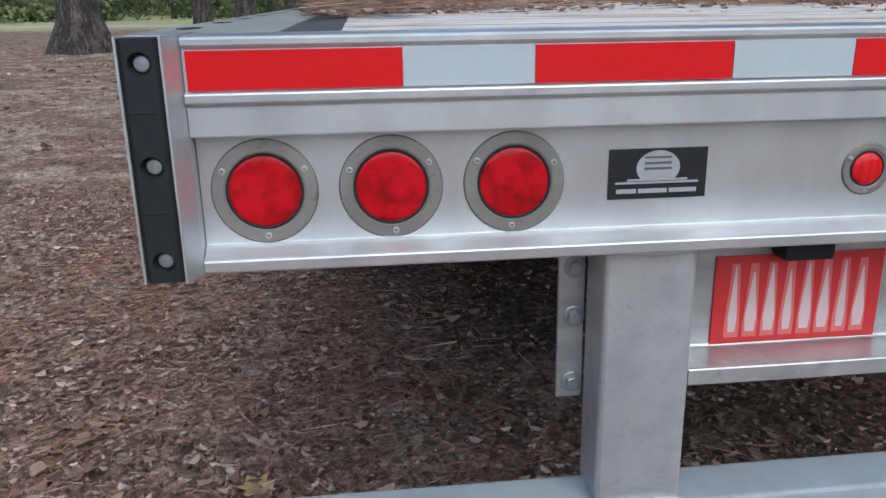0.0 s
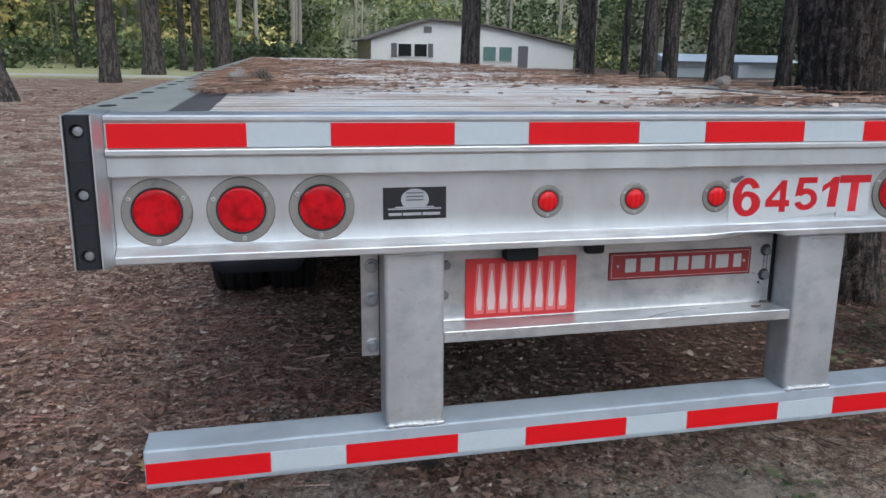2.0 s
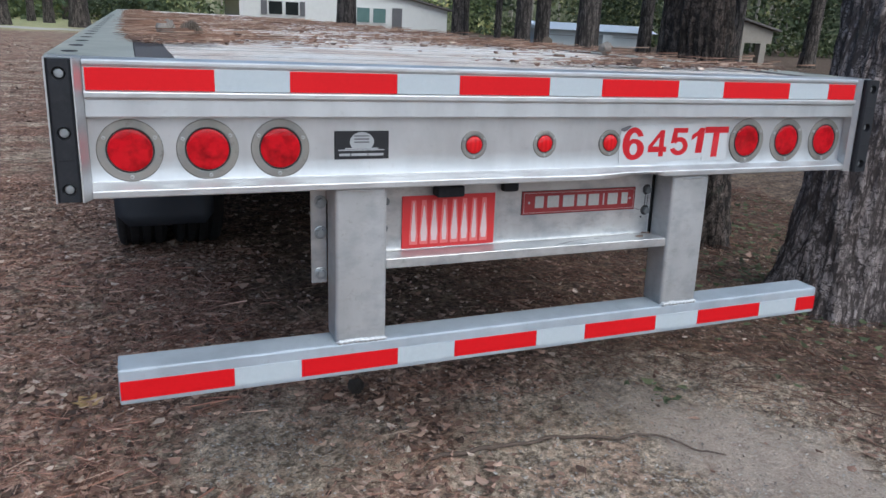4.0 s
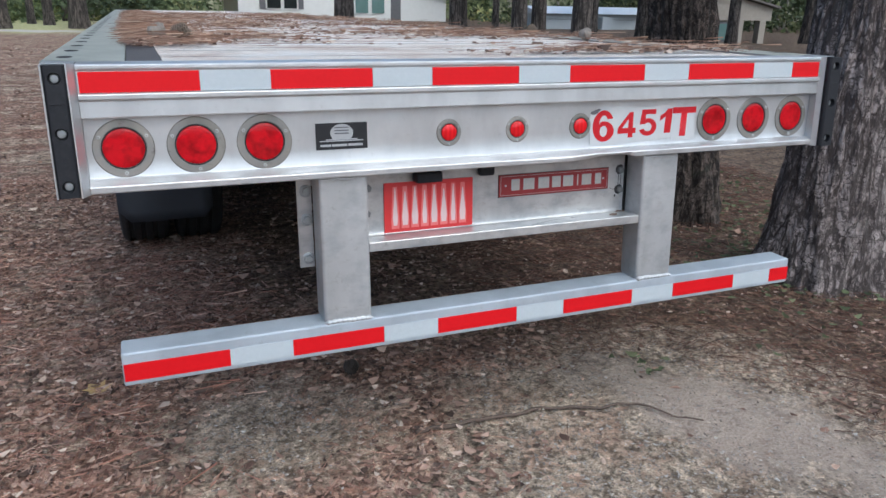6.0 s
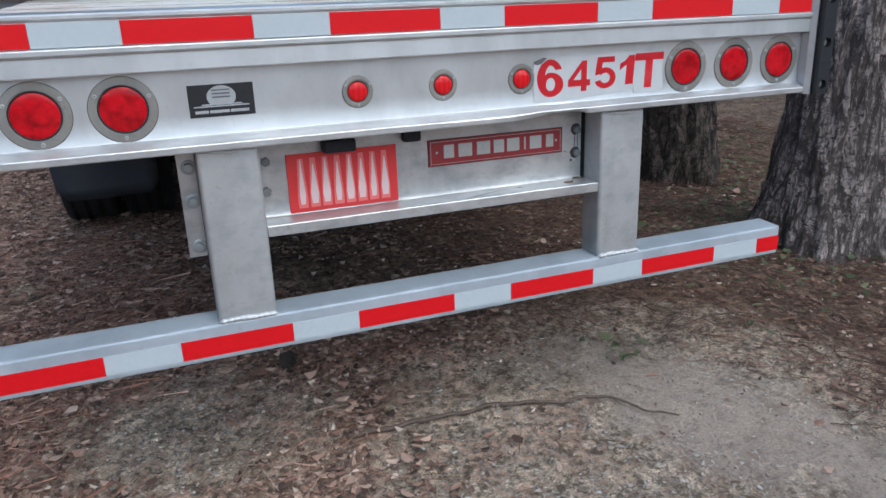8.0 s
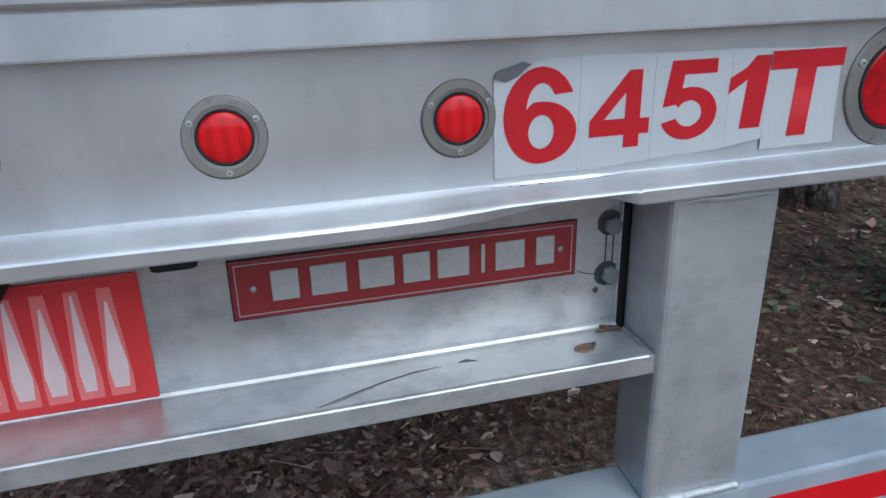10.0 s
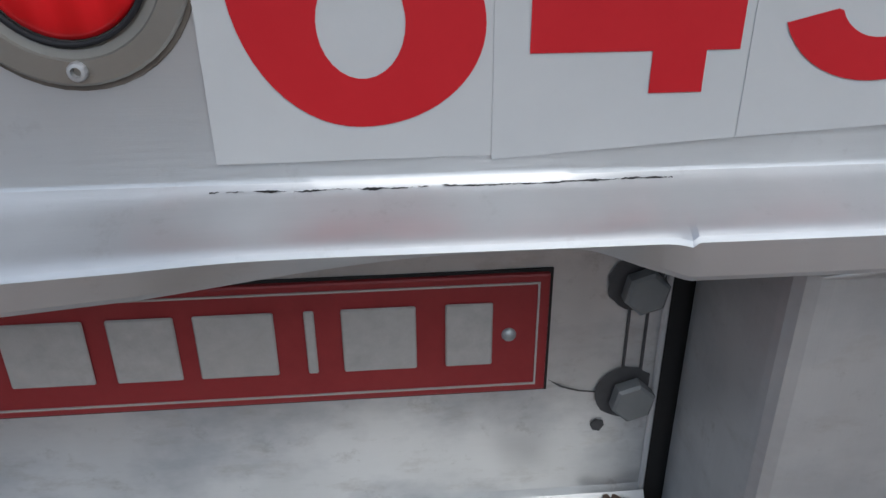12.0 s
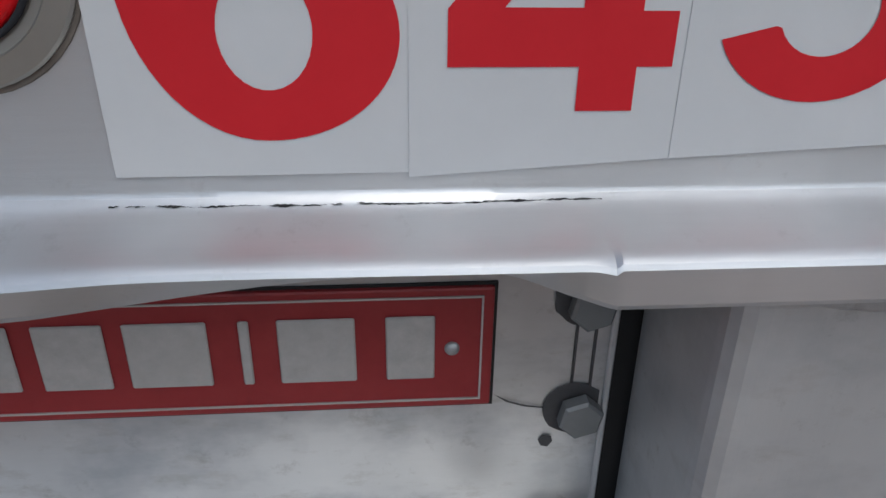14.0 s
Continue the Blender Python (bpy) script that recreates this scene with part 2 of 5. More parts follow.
# Yellow stops paint sunlit patches of the woods into the leaf colour.
FOLIAGE = drift_mat("understorey_leaf", [(0.40, (0.06, 0.09, 0.035)), (0.50, (0.13, 0.18, 0.07)), (0.58, (0.24, 0.29, 0.12)), (0.65, (0.42, 0.44, 0.18)), (0.72, (0.85, 0.68, 0.26))], 0.13, 0.10)
# Darker copy of the leaf colours, with woodland shade put into the tones.
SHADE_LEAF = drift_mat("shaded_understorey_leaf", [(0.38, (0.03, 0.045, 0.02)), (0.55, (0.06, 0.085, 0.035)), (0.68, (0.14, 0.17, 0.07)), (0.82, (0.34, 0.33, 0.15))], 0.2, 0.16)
PINE_GREEN = island_mat("pine_needle_tuft", [(0.0, (0.03, 0.05, 0.02)), (0.6, (0.05, 0.085, 0.03)), (1.0, (0.09, 0.12, 0.05))])
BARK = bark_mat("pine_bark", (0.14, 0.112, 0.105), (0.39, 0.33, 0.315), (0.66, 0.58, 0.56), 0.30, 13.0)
# Darker copy of the bark: shade on the second trunk put into colour.
BARK_SHADED = bark_mat("shade_dark_pine_bark", (0.045, 0.034, 0.028), (0.13, 0.098, 0.082), (0.26, 0.215, 0.185), 0.4, 12.0)
BARK_FAR = bark_mat("pine_bark_far", (0.07, 0.058, 0.052), (0.16, 0.135, 0.12), (0.27, 0.235, 0.21), 0.15, 7.0)
LEAF_YELLOW = plain_mat("yellow_dead_leaf", (0.42, 0.27, 0.10), (0.55, 0.38, 0.17), 0.7, 50.0)


def deck_mat():
    m, nt, b = mat("dusty_aluminium_deck", 0.5, 0.25)
    v = coords(nt, (1, 1, 1))
    info = nt.nodes.new("ShaderNodeObjectInfo")
    off = nt.nodes.new("ShaderNodeVectorMath")
    off.operation = "MULTIPLY_ADD"
    nt.links.new(info.outputs["Random"], off.inputs[0])
    off.inputs[1].default_value = (9, 5, 3)
    nt.links.new(v, off.inputs[2])
    n = noise_tex(nt, off.outputs[0], 2.4, 6, 0.7)
    n2 = noise_tex(nt, off.outputs[0], 30.0, 5, 0.7)
    col = ramp(nt, n, [(0.38, (0.74, 0.73, 0.71)), (0.50, (0.70, 0.63, 0.56)), (0.66, (0.46, 0.33, 0.26))])
    col = mix(nt, spread(nt, n2, 0.0, 0.35), col, (0.70, 0.70, 0.69))
    nt.links.new(col, b.inputs["Base Color"])
    nt.links.new(spread(nt, n, 0.35, 0.65), b.inputs["Roughness"])
    bump(nt, b, n2, 0.15, 0.002)
    return m


DECK = deck_mat()
GROOVE = plain_mat("dirt_in_grooves", (0.05, 0.046, 0.043), (0.15, 0.138, 0.128), 0.85, 30.0)


def ground_mat():
    m, nt, b = mat("leafy_sandy_soil", 0.95)
    v = coords(nt)
    sep = nt.nodes.new("ShaderNodeSeparateXYZ")
    nt.links.new(v, sep.inputs[0])

    def math_node(op, *values):
        n = nt.nodes.new("ShaderNodeMath")
        n.operation = op
        for s, q in zip(n.inputs, values):
            if isinstance(q, (int, float)):
                s.default_value = q
            else:
                nt.links.new(q, s)
        return n.outputs[0]

    fine = noise_tex(nt, v, 55.0, 9, 0.8)
    mid = noise_tex(nt, v, 14.0, 7, 0.7)
    big = noise_tex(nt, v, 1.6, 5, 0.6)
    wob = node(nt, "ShaderNodeTexNoise", Scale=26.0, Detail=4.0)
    nt.links.new(v, wob.inputs["Vector"])
    warped = mix(nt, 0.045, v, wob.outputs["Color"])

    def flakes(scale, stops):
        f1 = node(nt, "ShaderNodeTexVoronoi", Scale=scale)
        nt.links.new(warped, f1.inputs["Vector"])
        pick = nt.nodes.new("ShaderNodeSeparateColor")
        nt.links.new(f1.outputs["Color"], pick.inputs[0])
        return ramp(nt, pick.outputs[0], stops), f1.outputs["Distance"], pick.outputs[1]

    leafy = [(0.0, (0.10, 0.056, 0.041)), (0.25, (0.27, 0.156, 0.112)), (0.58, (0.46, 0.285, 0.21)), (0.84, (0.62, 0.43, 0.335)), (1.0, (0.90, 0.74, 0.61))]
    big_flakes, d1, pick1 = flakes(24.0, leafy)
    small_flakes, d2, pick2 = flakes(48.0, leafy)
    litter = mix(nt, ramp(nt, mid, [(0.4, (0, 0, 0)), (0.6, (1, 1, 1))]), big_flakes, small_flakes)
    litter = mix(nt, spread(nt, ramp(nt, fine, [(0.35, (1, 1, 1)), (0.6, (0, 0, 0))]), 0.0, 0.6), litter, (0.10, 0.064, 0.047))
    litter = mix(nt, spread(nt, ramp(nt, big, [(0.38, (1, 1, 1)), (0.54, (0, 0, 0))]), 0.0, 0.35), litter, (0.19, 0.108, 0.077))
    red = ramp(nt, noise_tex(nt, coords(nt, (0.8, 1.3, 1)), 2.2, 6, 0.7), [(0.48, (0, 0, 0)), (0.62, (1, 1, 1))])
    litter = mix(nt, spread(nt, red, 0.0, 0.62), litter, (0.44, 0.20, 0.135))
    grains, d3, pick3 = flakes(150.0, [(0.0, (0.20, 0.155, 0.113)), (0.4, (0.42, 0.345, 0.265)), (1.0, (0.68, 0.585, 0.47))])
    sand = mix(nt, spread(nt, ramp(nt, fine, [(0.38, (1, 1, 1)), (0.58, (0, 0, 0))]), 0.0, 0.55), grains, (0.20, 0.15, 0.112))
    sand = mix(nt, spread(nt, mid, 0.0, 0.5), sand, (0.50, 0.42, 0.33))
    clump = ramp(nt, noise_tex(nt, v, 4.2, 9, 0.78), [(0.505, (0, 0, 0)), (0.56, (1, 1, 1))])
    crumbs = ramp(nt, noise_tex(nt, v, 17.0, 7, 0.75), [(0.54, (0, 0, 0)), (0.60, (1, 1, 1))])
    duff = mix(nt, 0.55, litter, (0.15, 0.108, 0.072))
    sand = mix(nt, spread(nt, clump, 0.0, 0.5), sand, duff)
    sand = mix(nt, spread(nt, crumbs, 0.0, 0.5), sand, duff)
    shift = math_node("SUBTRACT", sep.outputs[0], 0.45)
    dx = math_node("DIVIDE", shift, 0.90)
    dy = math_node("DIVIDE", math_node("SUBTRACT", math_node("ADD", sep.outputs[1], 0.62), math_node("MULTIPLY", shift, 0.30)), 1.05)
    d = math_node("ADD", math_node("MULTIPLY", dx, dx), math_node("MULTIPLY", dy, dy))
    ex, ey = math_node("DIVIDE", math_node("ADD", sep.outputs[0], 0.75), 0.5), math_node("DIVIDE", math_node("SUBTRACT", sep.outputs[1], 0.30), 0.4)
    d = math_node("MINIMUM", d, math_node("ADD", math_node("ADD", math_node("MULTIPLY", ex, ex), math_node("MULTIPLY", ey, ey)), 0.45))
    d = math_node("ADD", d, math_node("MULTIPLY", math_node("SUBTRACT", big, 0.5), 2.6))
    d = math_node("ADD", d, math_node("MULTIPLY", math_node("SUBTRACT", mid, 0.5), 2.4))
    bare = ramp(nt, math_node("MULTIPLY", d, 0.38), [(0.35, (1, 1, 1)), (0.62, (0, 0, 0))])
    off = ramp(nt, math_node("MULTIPLY", sep.outputs[1], 0.1), [(0.12, (0, 0, 0)), (0.5, (1, 1, 1))])
    litter = mix(nt, spread(nt, off, 0.0, 0.7), litter, (0.17, 0.105, 0.078))
    far_bare = ramp(nt, noise_tex(nt, coords(nt, (0.8, 1.5, 1)), 2.3, 8, 0.72), [(0.48, (0, 0, 0)), (0.57, (1, 1, 1))])
    # Dark brown litter by position, with shade under trailer and pines painted in.
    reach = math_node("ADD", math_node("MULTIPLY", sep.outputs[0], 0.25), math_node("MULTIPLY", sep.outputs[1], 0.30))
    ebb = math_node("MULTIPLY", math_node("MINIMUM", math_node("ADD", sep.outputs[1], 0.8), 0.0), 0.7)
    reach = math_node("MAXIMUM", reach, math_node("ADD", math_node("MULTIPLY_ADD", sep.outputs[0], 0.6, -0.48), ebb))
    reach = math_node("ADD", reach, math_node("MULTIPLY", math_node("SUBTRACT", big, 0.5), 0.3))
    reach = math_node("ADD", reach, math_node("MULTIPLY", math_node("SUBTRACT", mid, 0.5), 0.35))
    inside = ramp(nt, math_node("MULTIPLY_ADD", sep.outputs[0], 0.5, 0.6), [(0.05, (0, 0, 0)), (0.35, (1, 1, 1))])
    shade_zone = mix(nt, 1.0, ramp(nt, reach, [(0.20, (0, 0, 0)), (0.38, (1, 1, 1))]), inside, "MULTIPLY")
    litter = mix(nt, spread(nt, shade_zone, 0.0, 0.85), litter, ramp(nt, mid, [(0.42, (0.055, 0.039, 0.028)), (0.58, (0.125, 0.092, 0.058))]))
    far_bare = mix(nt, 1.0, far_bare, mix(nt, shade_zone, (1, 1, 1), (0.1, 0.1, 0.1)), "MULTIPLY")
    col = mix(nt, spread(nt, far_bare, 0.0, 0.95), litter, sand)
    col = mix(nt, bare, col, sand)
    mottle = ramp(nt, noise_tex(nt, v, 9.0, 6, 0.7), [(0.36, (0.54, 0.515, 0.49)), (0.64, (1.28, 1.28, 1.26))])
    speck = ramp(nt, noise_tex(nt, v, 34.0, 5, 0.7), [(0.40, (0.46, 0.43, 0.40)), (0.58, (1.7, 1.7, 1.7))])
    col = mix(nt, 1.0, mix(nt, 1.0, col, mottle, "MULTIPLY"), speck, "MULTIPLY")
    wx, wy = math_node("SUBTRACT", sep.outputs[0], 0.86), math_node("ADD", sep.outputs[1], 0.27)
    wu = math_node("DIVIDE", math_node("SUBTRACT", math_node("MULTIPLY", wx, 0.49), math_node("MULTIPLY", wy, 0.87)), 0.62)
    wv = math_node("DIVIDE", math_node("ADD", math_node("MULTIPLY", wx, 0.87), math_node("MULTIPLY", wy, 0.49)), 0.27)
    wd = math_node("ADD", math_node("MULTIPLY", wu, wu), math_node("MULTIPLY", wv, wv))
    wd = math_node("ADD", wd, math_node("MULTIPLY", math_node("SUBTRACT", noise_tex(nt, v, 6.5, 8, 0.72), 0.5), 5.0))
    tongue = ramp(nt, math_node("MULTIPLY", wd, 0.5), [(0.20, (0.9, 0.9, 0.9)), (0.75, (0, 0, 0))])
    fine_sand = ramp(nt, noise_tex(nt, v, 90.0, 6, 0.75), [(0.32, (0.27, 0.21, 0.165)), (0.48, (0.47, 0.39, 0.325)), (0.7, (0.60, 0.51, 0.43))])
    fine_sand = mix(nt, spread(nt, crumbs, 0.0, 0.45), fine_sand, (0.20, 0.145, 0.11))
    col = mix(nt, tongue, col, fine_sand)
    grass = ramp(nt, noise_tex(nt, v, 5.0, 6, 0.7), [(0.3, (0.34, 0.35, 0.16)), (0.7, (0.58, 0.56, 0.30))])
    far = ramp(nt, math_node("ADD", math_node("MULTIPLY", sep.outputs[1], 0.02), math_node("MULTIPLY", math_node("SUBTRACT", big, 0.5), 0.1)), [(0.50, (0, 0, 0)), (0.56, (1, 1, 1))])
    leftside = ramp(nt, math_node("MULTIPLY", sep.outputs[0], -0.05), [(0.05, (0, 0, 0)), (0.2, (1, 1, 1))])
    col = mix(nt, mix(nt, 1.0, far, leftside, "MULTIPLY"), col, grass)
    band = math_node("ABSOLUTE", math_node("SUBTRACT", math_node("ADD", sep.outputs[1], math_node("MULTIPLY", sep.outputs[0], 0.25)), 27.5), 0.0)
    road = ramp(nt, math_node("MULTIPLY", band, 0.3), [(0.2, (1, 1, 1)), (0.42, (0, 0, 0))])
    col = mix(nt, mix(nt, 1.0, road, leftside, "MULTIPLY"), col, (0.55, 0.53, 0.49))
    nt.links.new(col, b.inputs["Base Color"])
    bump(nt, b, mix(nt, 0.5, fine, mix(nt, 0.5, pick1, pick2)), 1.0, 0.03)
    return m


GROUND = ground_mat()

# ---- mesh helpers ----
def smooth(lo, hi, v):
    u = min(max((v - lo) / (hi - lo), 0.0), 1.0)
    return u * u * (3 - 2 * u)


LEAN_Y = 0.055
WEB = 0.030
RZ = 1.306


def lean(bm):
    """The whole tail frame leans: its foot stands a little further out than its head."""
    for v in bm.verts:
        v.co.y += -(RZ - v.co.z) * LEAN_Y
    return bm


def part(name, bm, material, parent=None, label="", smooth=False):
    me = bpy.data.meshes.new(name)
    bmesh.ops.recalc_face_normals(bm, faces=bm.faces[:])
    bm.to_mesh(me)
    bm.free()
    me.materials.append(material)
    if smooth:
        for p in me.polygons:
            p.use_smooth = True
    ob = new(name, me)
    ob.parent = parent
    return tagged(ob, label)


def data_part(name, verts, faces, material, parent=None, label="", smooth=False):
    me = bpy.data.meshes.new(name)
    me.from_pydata(verts, [], faces)
    me.materials.append(material)
    if smooth:
        for p in me.polygons:
            p.use_smooth = True
    me.update()
    ob = new(name, me)
    ob.parent = parent
    return tagged(ob, label)


def thing(name, label, category, group="", at=(0, 0, 0), kind=""):
    e = new(name)
    e.location = at
    e.empty_display_size = 0.1
    return tagged(e, label, category, group, kind)


def box(x0, x1, y0, y1, z0, z1, bevel=0.0, seg=2):
    bm = bmesh.new()
    bmesh.ops.create_cube(bm, size=1)
    for v in bm.verts:
        v.co = Vector(((x0 + x1) / 2 + v.co.x * (x1 - x0), (y0 + y1) / 2 + v.co.y * (y1 - y0), (z0 + z1) / 2 + v.co.z * (z1 - z0)))
    if bevel:
        bmesh.ops.bevel(bm, geom=bm.edges[:], offset=bevel, segments=seg, profile=0.6, affect="EDGES")
    return bm


def extrude_x(profile, xs):
    """A closed (y, z) profile drawn out along x through the stations xs, with end caps."""
    bm = bmesh.new()
    rings = [[bm.verts.new((x, y, z)) for y, z in profile] for x in xs]
    n = len(profile)
    for a, b in zip(rings, rings[1:]):
        for i in range(n):
            bm.faces.new((a[i], a[(i + 1) % n], b[(i + 1) % n], b[i]))
    bm.faces.new(rings[0])
    bm.faces.new(rings[-1][::-1])
    return bm


def lathe_y(profile, at, seg=36):
    """A (radius, depth) profile turned about the y axis through the point at; depth grows towards -y."""
    bm = bmesh.new()
    rings = []
    for r, h in profile:
        if r < 1e-6:
            rings.append([bm.verts.new((at[0], at[1] - h, at[2]))])
        else:
            rings.append([bm.verts.new((at[0] + r * math.cos(2 * math.pi * i / seg), at[1] - h, at[2] + r * math.sin(2 * math.pi * i / seg))) for i in range(seg)])
    for a, b in zip(rings, rings[1:]):
        for i in range(seg):
            j = (i + 1) % seg
            if len(a) == 1 and len(b) > 1:
                bm.faces.new((a[0], b[j], b[i]))
            elif len(b) == 1 and len(a) > 1:
                bm.faces.new((a[i], a[j], b[0]))
            elif len(a) > 1:
                bm.faces.new((a[i], a[j], b[j], b[i]))
    return bm


def hex_bolt(at, r=0.011, washer=True):
    bm = bmesh.new()
    for rad, h0, h1, n in ([(r * 1.5, 0, 0.003, 20)] if washer else []) + [(r, 0.003, 0.011, 6)]:
        lo = [bm.verts.new((at[0] + rad * math.cos(2 * math.pi * (i + 0.3) / n), at[1] - h0, at[2] + rad * math.sin(2 * math.pi * (i + 0.3) / n))) for i in range(n)]
        hi = [bm.verts.new((v.co.x, at[1] - h1 + 0.0015, v.co.z)) for v in lo]
        top = [bm.verts.new((at[0] + (v.co.x - at[0]) * 0.86, at[1] - h1, at[2] + (v.co.z - at[2]) * 0.86)) for v in lo]
        for i in range(n):
            j = (i + 1) % n
            bm.faces.new((lo[i], lo[j], hi[j], hi[i]))
            bm.faces.new((hi[i], hi[j], top[j], top[i]))
        bm.faces.new(top)
    return bm


# ---- ground ----
def gz(x, y):
    s = min(max((y - 4.0) / 10.0, 0.0), 1.0)
    return 0.045 + 0.40 * s * s * (3 - 2 * s)


def bumps(x, y):
    return 0.024 * noise.noise((x * 1.1, y * 1.1, 3)) + 0.014 * noise.noise((x * 4.2, y * 4.2, 7)) + 0.012 * noise.noise((x * 12, y * 12, 1))


def graded(lo, hi, step, reach):
    mid = list(np.arange(lo, hi + step / 2, step))
    left, right, s = [], [], step
    a, b = mid[0], mid[-1]
    while b < reach:
        s = min(s * 1.22, 12.0)
        a, b = a - s, b + s
        left.append(a)
        right.append(b)
    return left[::-1] + mid + right


def build_ground():
    xs, ys = graded(-3.2, 4.2, 0.035, 420), graded(-2.6, 4.4, 0.035, 420)
    verts = [(x, y, gz(x, y) + (bumps(x, y) if abs(x) < 30 and abs(y) < 30 else 0.0)) for y in ys for x in xs]
    w = len(xs)
    faces = [(j * w + i, j * w + i + 1, (j + 1) * w + i + 1, (j + 1) * w + i) for j in range(len(ys) - 1) for i in range(w - 1)]
    g = data_part("ground", verts, faces, GROUND, None, "", True)
    return tagged(g, "leaf-strewn brown forest soil with bare sandy patches", "ground", kind="structure")


build_ground()


def strew(name, count, area, keep, size, shape, material, label, base=None, lift=0.004, seed=1, along=None):
    """Many small flat bits in one mesh: shape 'leaf' (bent diamond) or 'needle' (thin strip)."""
    rnd = random.Random(seed)
    verts, faces = [], []
    made = 0
    while made < count:
        x, y = rnd.uniform(area[0], area[1]), rnd.uniform(area[2], area[3])
        if rnd.random() > keep(x, y):
            made += 0.2
            continue
        made += 1
        z = (gz(x, y) + bumps(x, y) if base is None else base(x, y)) + lift
        a = rnd.uniform(0, 2 * math.pi) if along is None else rnd.gauss(0, along)
        s = size * rnd.uniform(0.45, 1.2) * (1.6 if rnd.random() < 0.08 else 1.0)
        t1, t2 = rnd.uniform(-1.1, 1.1), rnd.uniform(-1.1, 1.1)
        z += rnd.random() ** 3 * 0.012
        c, d = math.cos(a), math.sin(a)
        k = len(verts)
        if shape == "leaf":
            w = s * rnd.uniform(0.32, 0.7)
            curl, fold = rnd.uniform(-0.3, 0.7), rnd.uniform(-0.1, 0.6)
            pts = [(px, py, max(curl * px * px / s + fold * abs(py), -0.1 * s)) for px, py in ((-s, 0), (-0.45 * s, -0.85 * w), (0.35 * s, -w * 0.9), (s, 0.1 * w), (0.3 * s, w), (-0.5 * s, 0.75 * w))]
            faces.append((k, k + 1, k + 2, k + 3))
            faces.append((k, k + 3, k + 4, k + 5))
        else:
            w = 0.0008 + 0.0006 * rnd.random()
            pts = [(-s, -w, 0), (s, -w * 0.4, 0.12 * s * rnd.random()), (s, w * 0.4, 0.12 * s * rnd.random()), (-s, w, 0)]
            faces.append((k, k + 1, k + 2, k + 3))
        for px, py, pz in pts:
            verts.append((x + c * px - d * py, y + d * px + c * py, z + pz + abs(t1 * px + t2 * py) * 0.5))
    ob = data_part(name, verts, faces, material)
    return tagged(ob, label, "litter", kind="stuff")


def washed(x, y):
    """A tongue of smooth washed sand that runs back from the bumper's end."""
    u, v = (0.49 * (x - 0.86) - 0.87 * (y + 0.27)) / 0.62, (0.87 * (x - 0.86) + 0.49 * (y + 0.27)) / 0.27
    return math.exp(-(u * u) ** 2 - (v * v) ** 1.5)


def sandy(x, y):
    """How bare the soil lies: a worn sandy patch behind the trailer and pale scraps further off."""
    d = ((x - 0.45) / 0.90) ** 2 + ((y + 0.62 - 0.30 * (x - 0.45)) / 1.05) ** 2
    d = min(d, ((x + 0.75) / 0.5) ** 2 + ((y - 0.30) / 0.4) ** 2 + 0.45)
    n = noise.noise((x * 1.5, y * 1.5, 11)) + 0.8 * noise.noise((x * 4.2, y * 4.2, 3)) + 0.4 * noise.noise((x * 11, y * 11, 6))
    return 1.15 - d + 0.75 * n + 0.9 * washed(x, y)


def not_sand(x, y):
    edge = min(max((x - 0.55) / 0.7, 0), 1) * min(max(y / 0.3, 0), 1)
    patch = 0.62 + 0.6 * noise.noise((x * 1.9, y * 1.9, 41)) + 0.35 * noise.noise((x * 6, y * 6, 12))
    # Leaf cover thins where the soil colour carries the painted shade.
    dimmed = smooth(-0.9, -0.5, x) * smooth(0.20, 0.40, 0.25 * x + 0.30 * y)
    return min(max(0.45 - 0.8 * sandy(x, y), 0.02), 1.0) * min(max(patch, 0.12), 1.0) * (1 - 0.6 * edge) * (1 - 0.55 * dimmed)


strew("dead_leaves", 80000, (-3.8, 4.0, -1.4, 4.6), not_sand, 0.0140, "leaf", LEAVES, "dry brown dead leaves lying on the soil", lift=0.003, seed=3)
strew("broad_leaves", 4200, (-3.4, 3.4, -1.2, 4.4), not_sand, 0.024, "leaf", LEAVES, "broad curled dead leaves lying on the soil", lift=0.006, seed=4)
strew("fallen_pine_needles", 20000, (-3.6, 4.4, -1.4, 4.6), not_sand, 0.042, "needle", NEEDLES, "fallen brown pine needles matted on the soil", seed=5)


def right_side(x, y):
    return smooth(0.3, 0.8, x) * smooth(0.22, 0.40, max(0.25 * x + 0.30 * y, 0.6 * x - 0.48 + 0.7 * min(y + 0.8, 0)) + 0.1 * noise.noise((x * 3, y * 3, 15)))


strew("shade_dark_needles", 34000, (0.3, 4.2, -0.9, 4.2), right_side, 0.045, "needle", DARK_NEEDLES, "red-brown pine needles matted under the pines, shade put into their colour", lift=0.007, seed=17)
RED_NEEDLES = island_mat("red_brown_pine_needle", [(0.0, (0.17, 0.07, 0.05)), (0.45, (0.44, 0.21, 0.15)), (0.8, (0.60, 0.34, 0.25)), (1.0, (0.78, 0.55, 0.44))])


def left_side(x, y):
    patch = noise.noise((x * 1.7, y * 1.7, 31)) + 0.5 * noise.noise((x * 6, y * 6, 8))
    return min(max(0.45 + 1.4 * patch, 0), 1) * min(max((-0.35 - x) / 0.5, 0), 1)


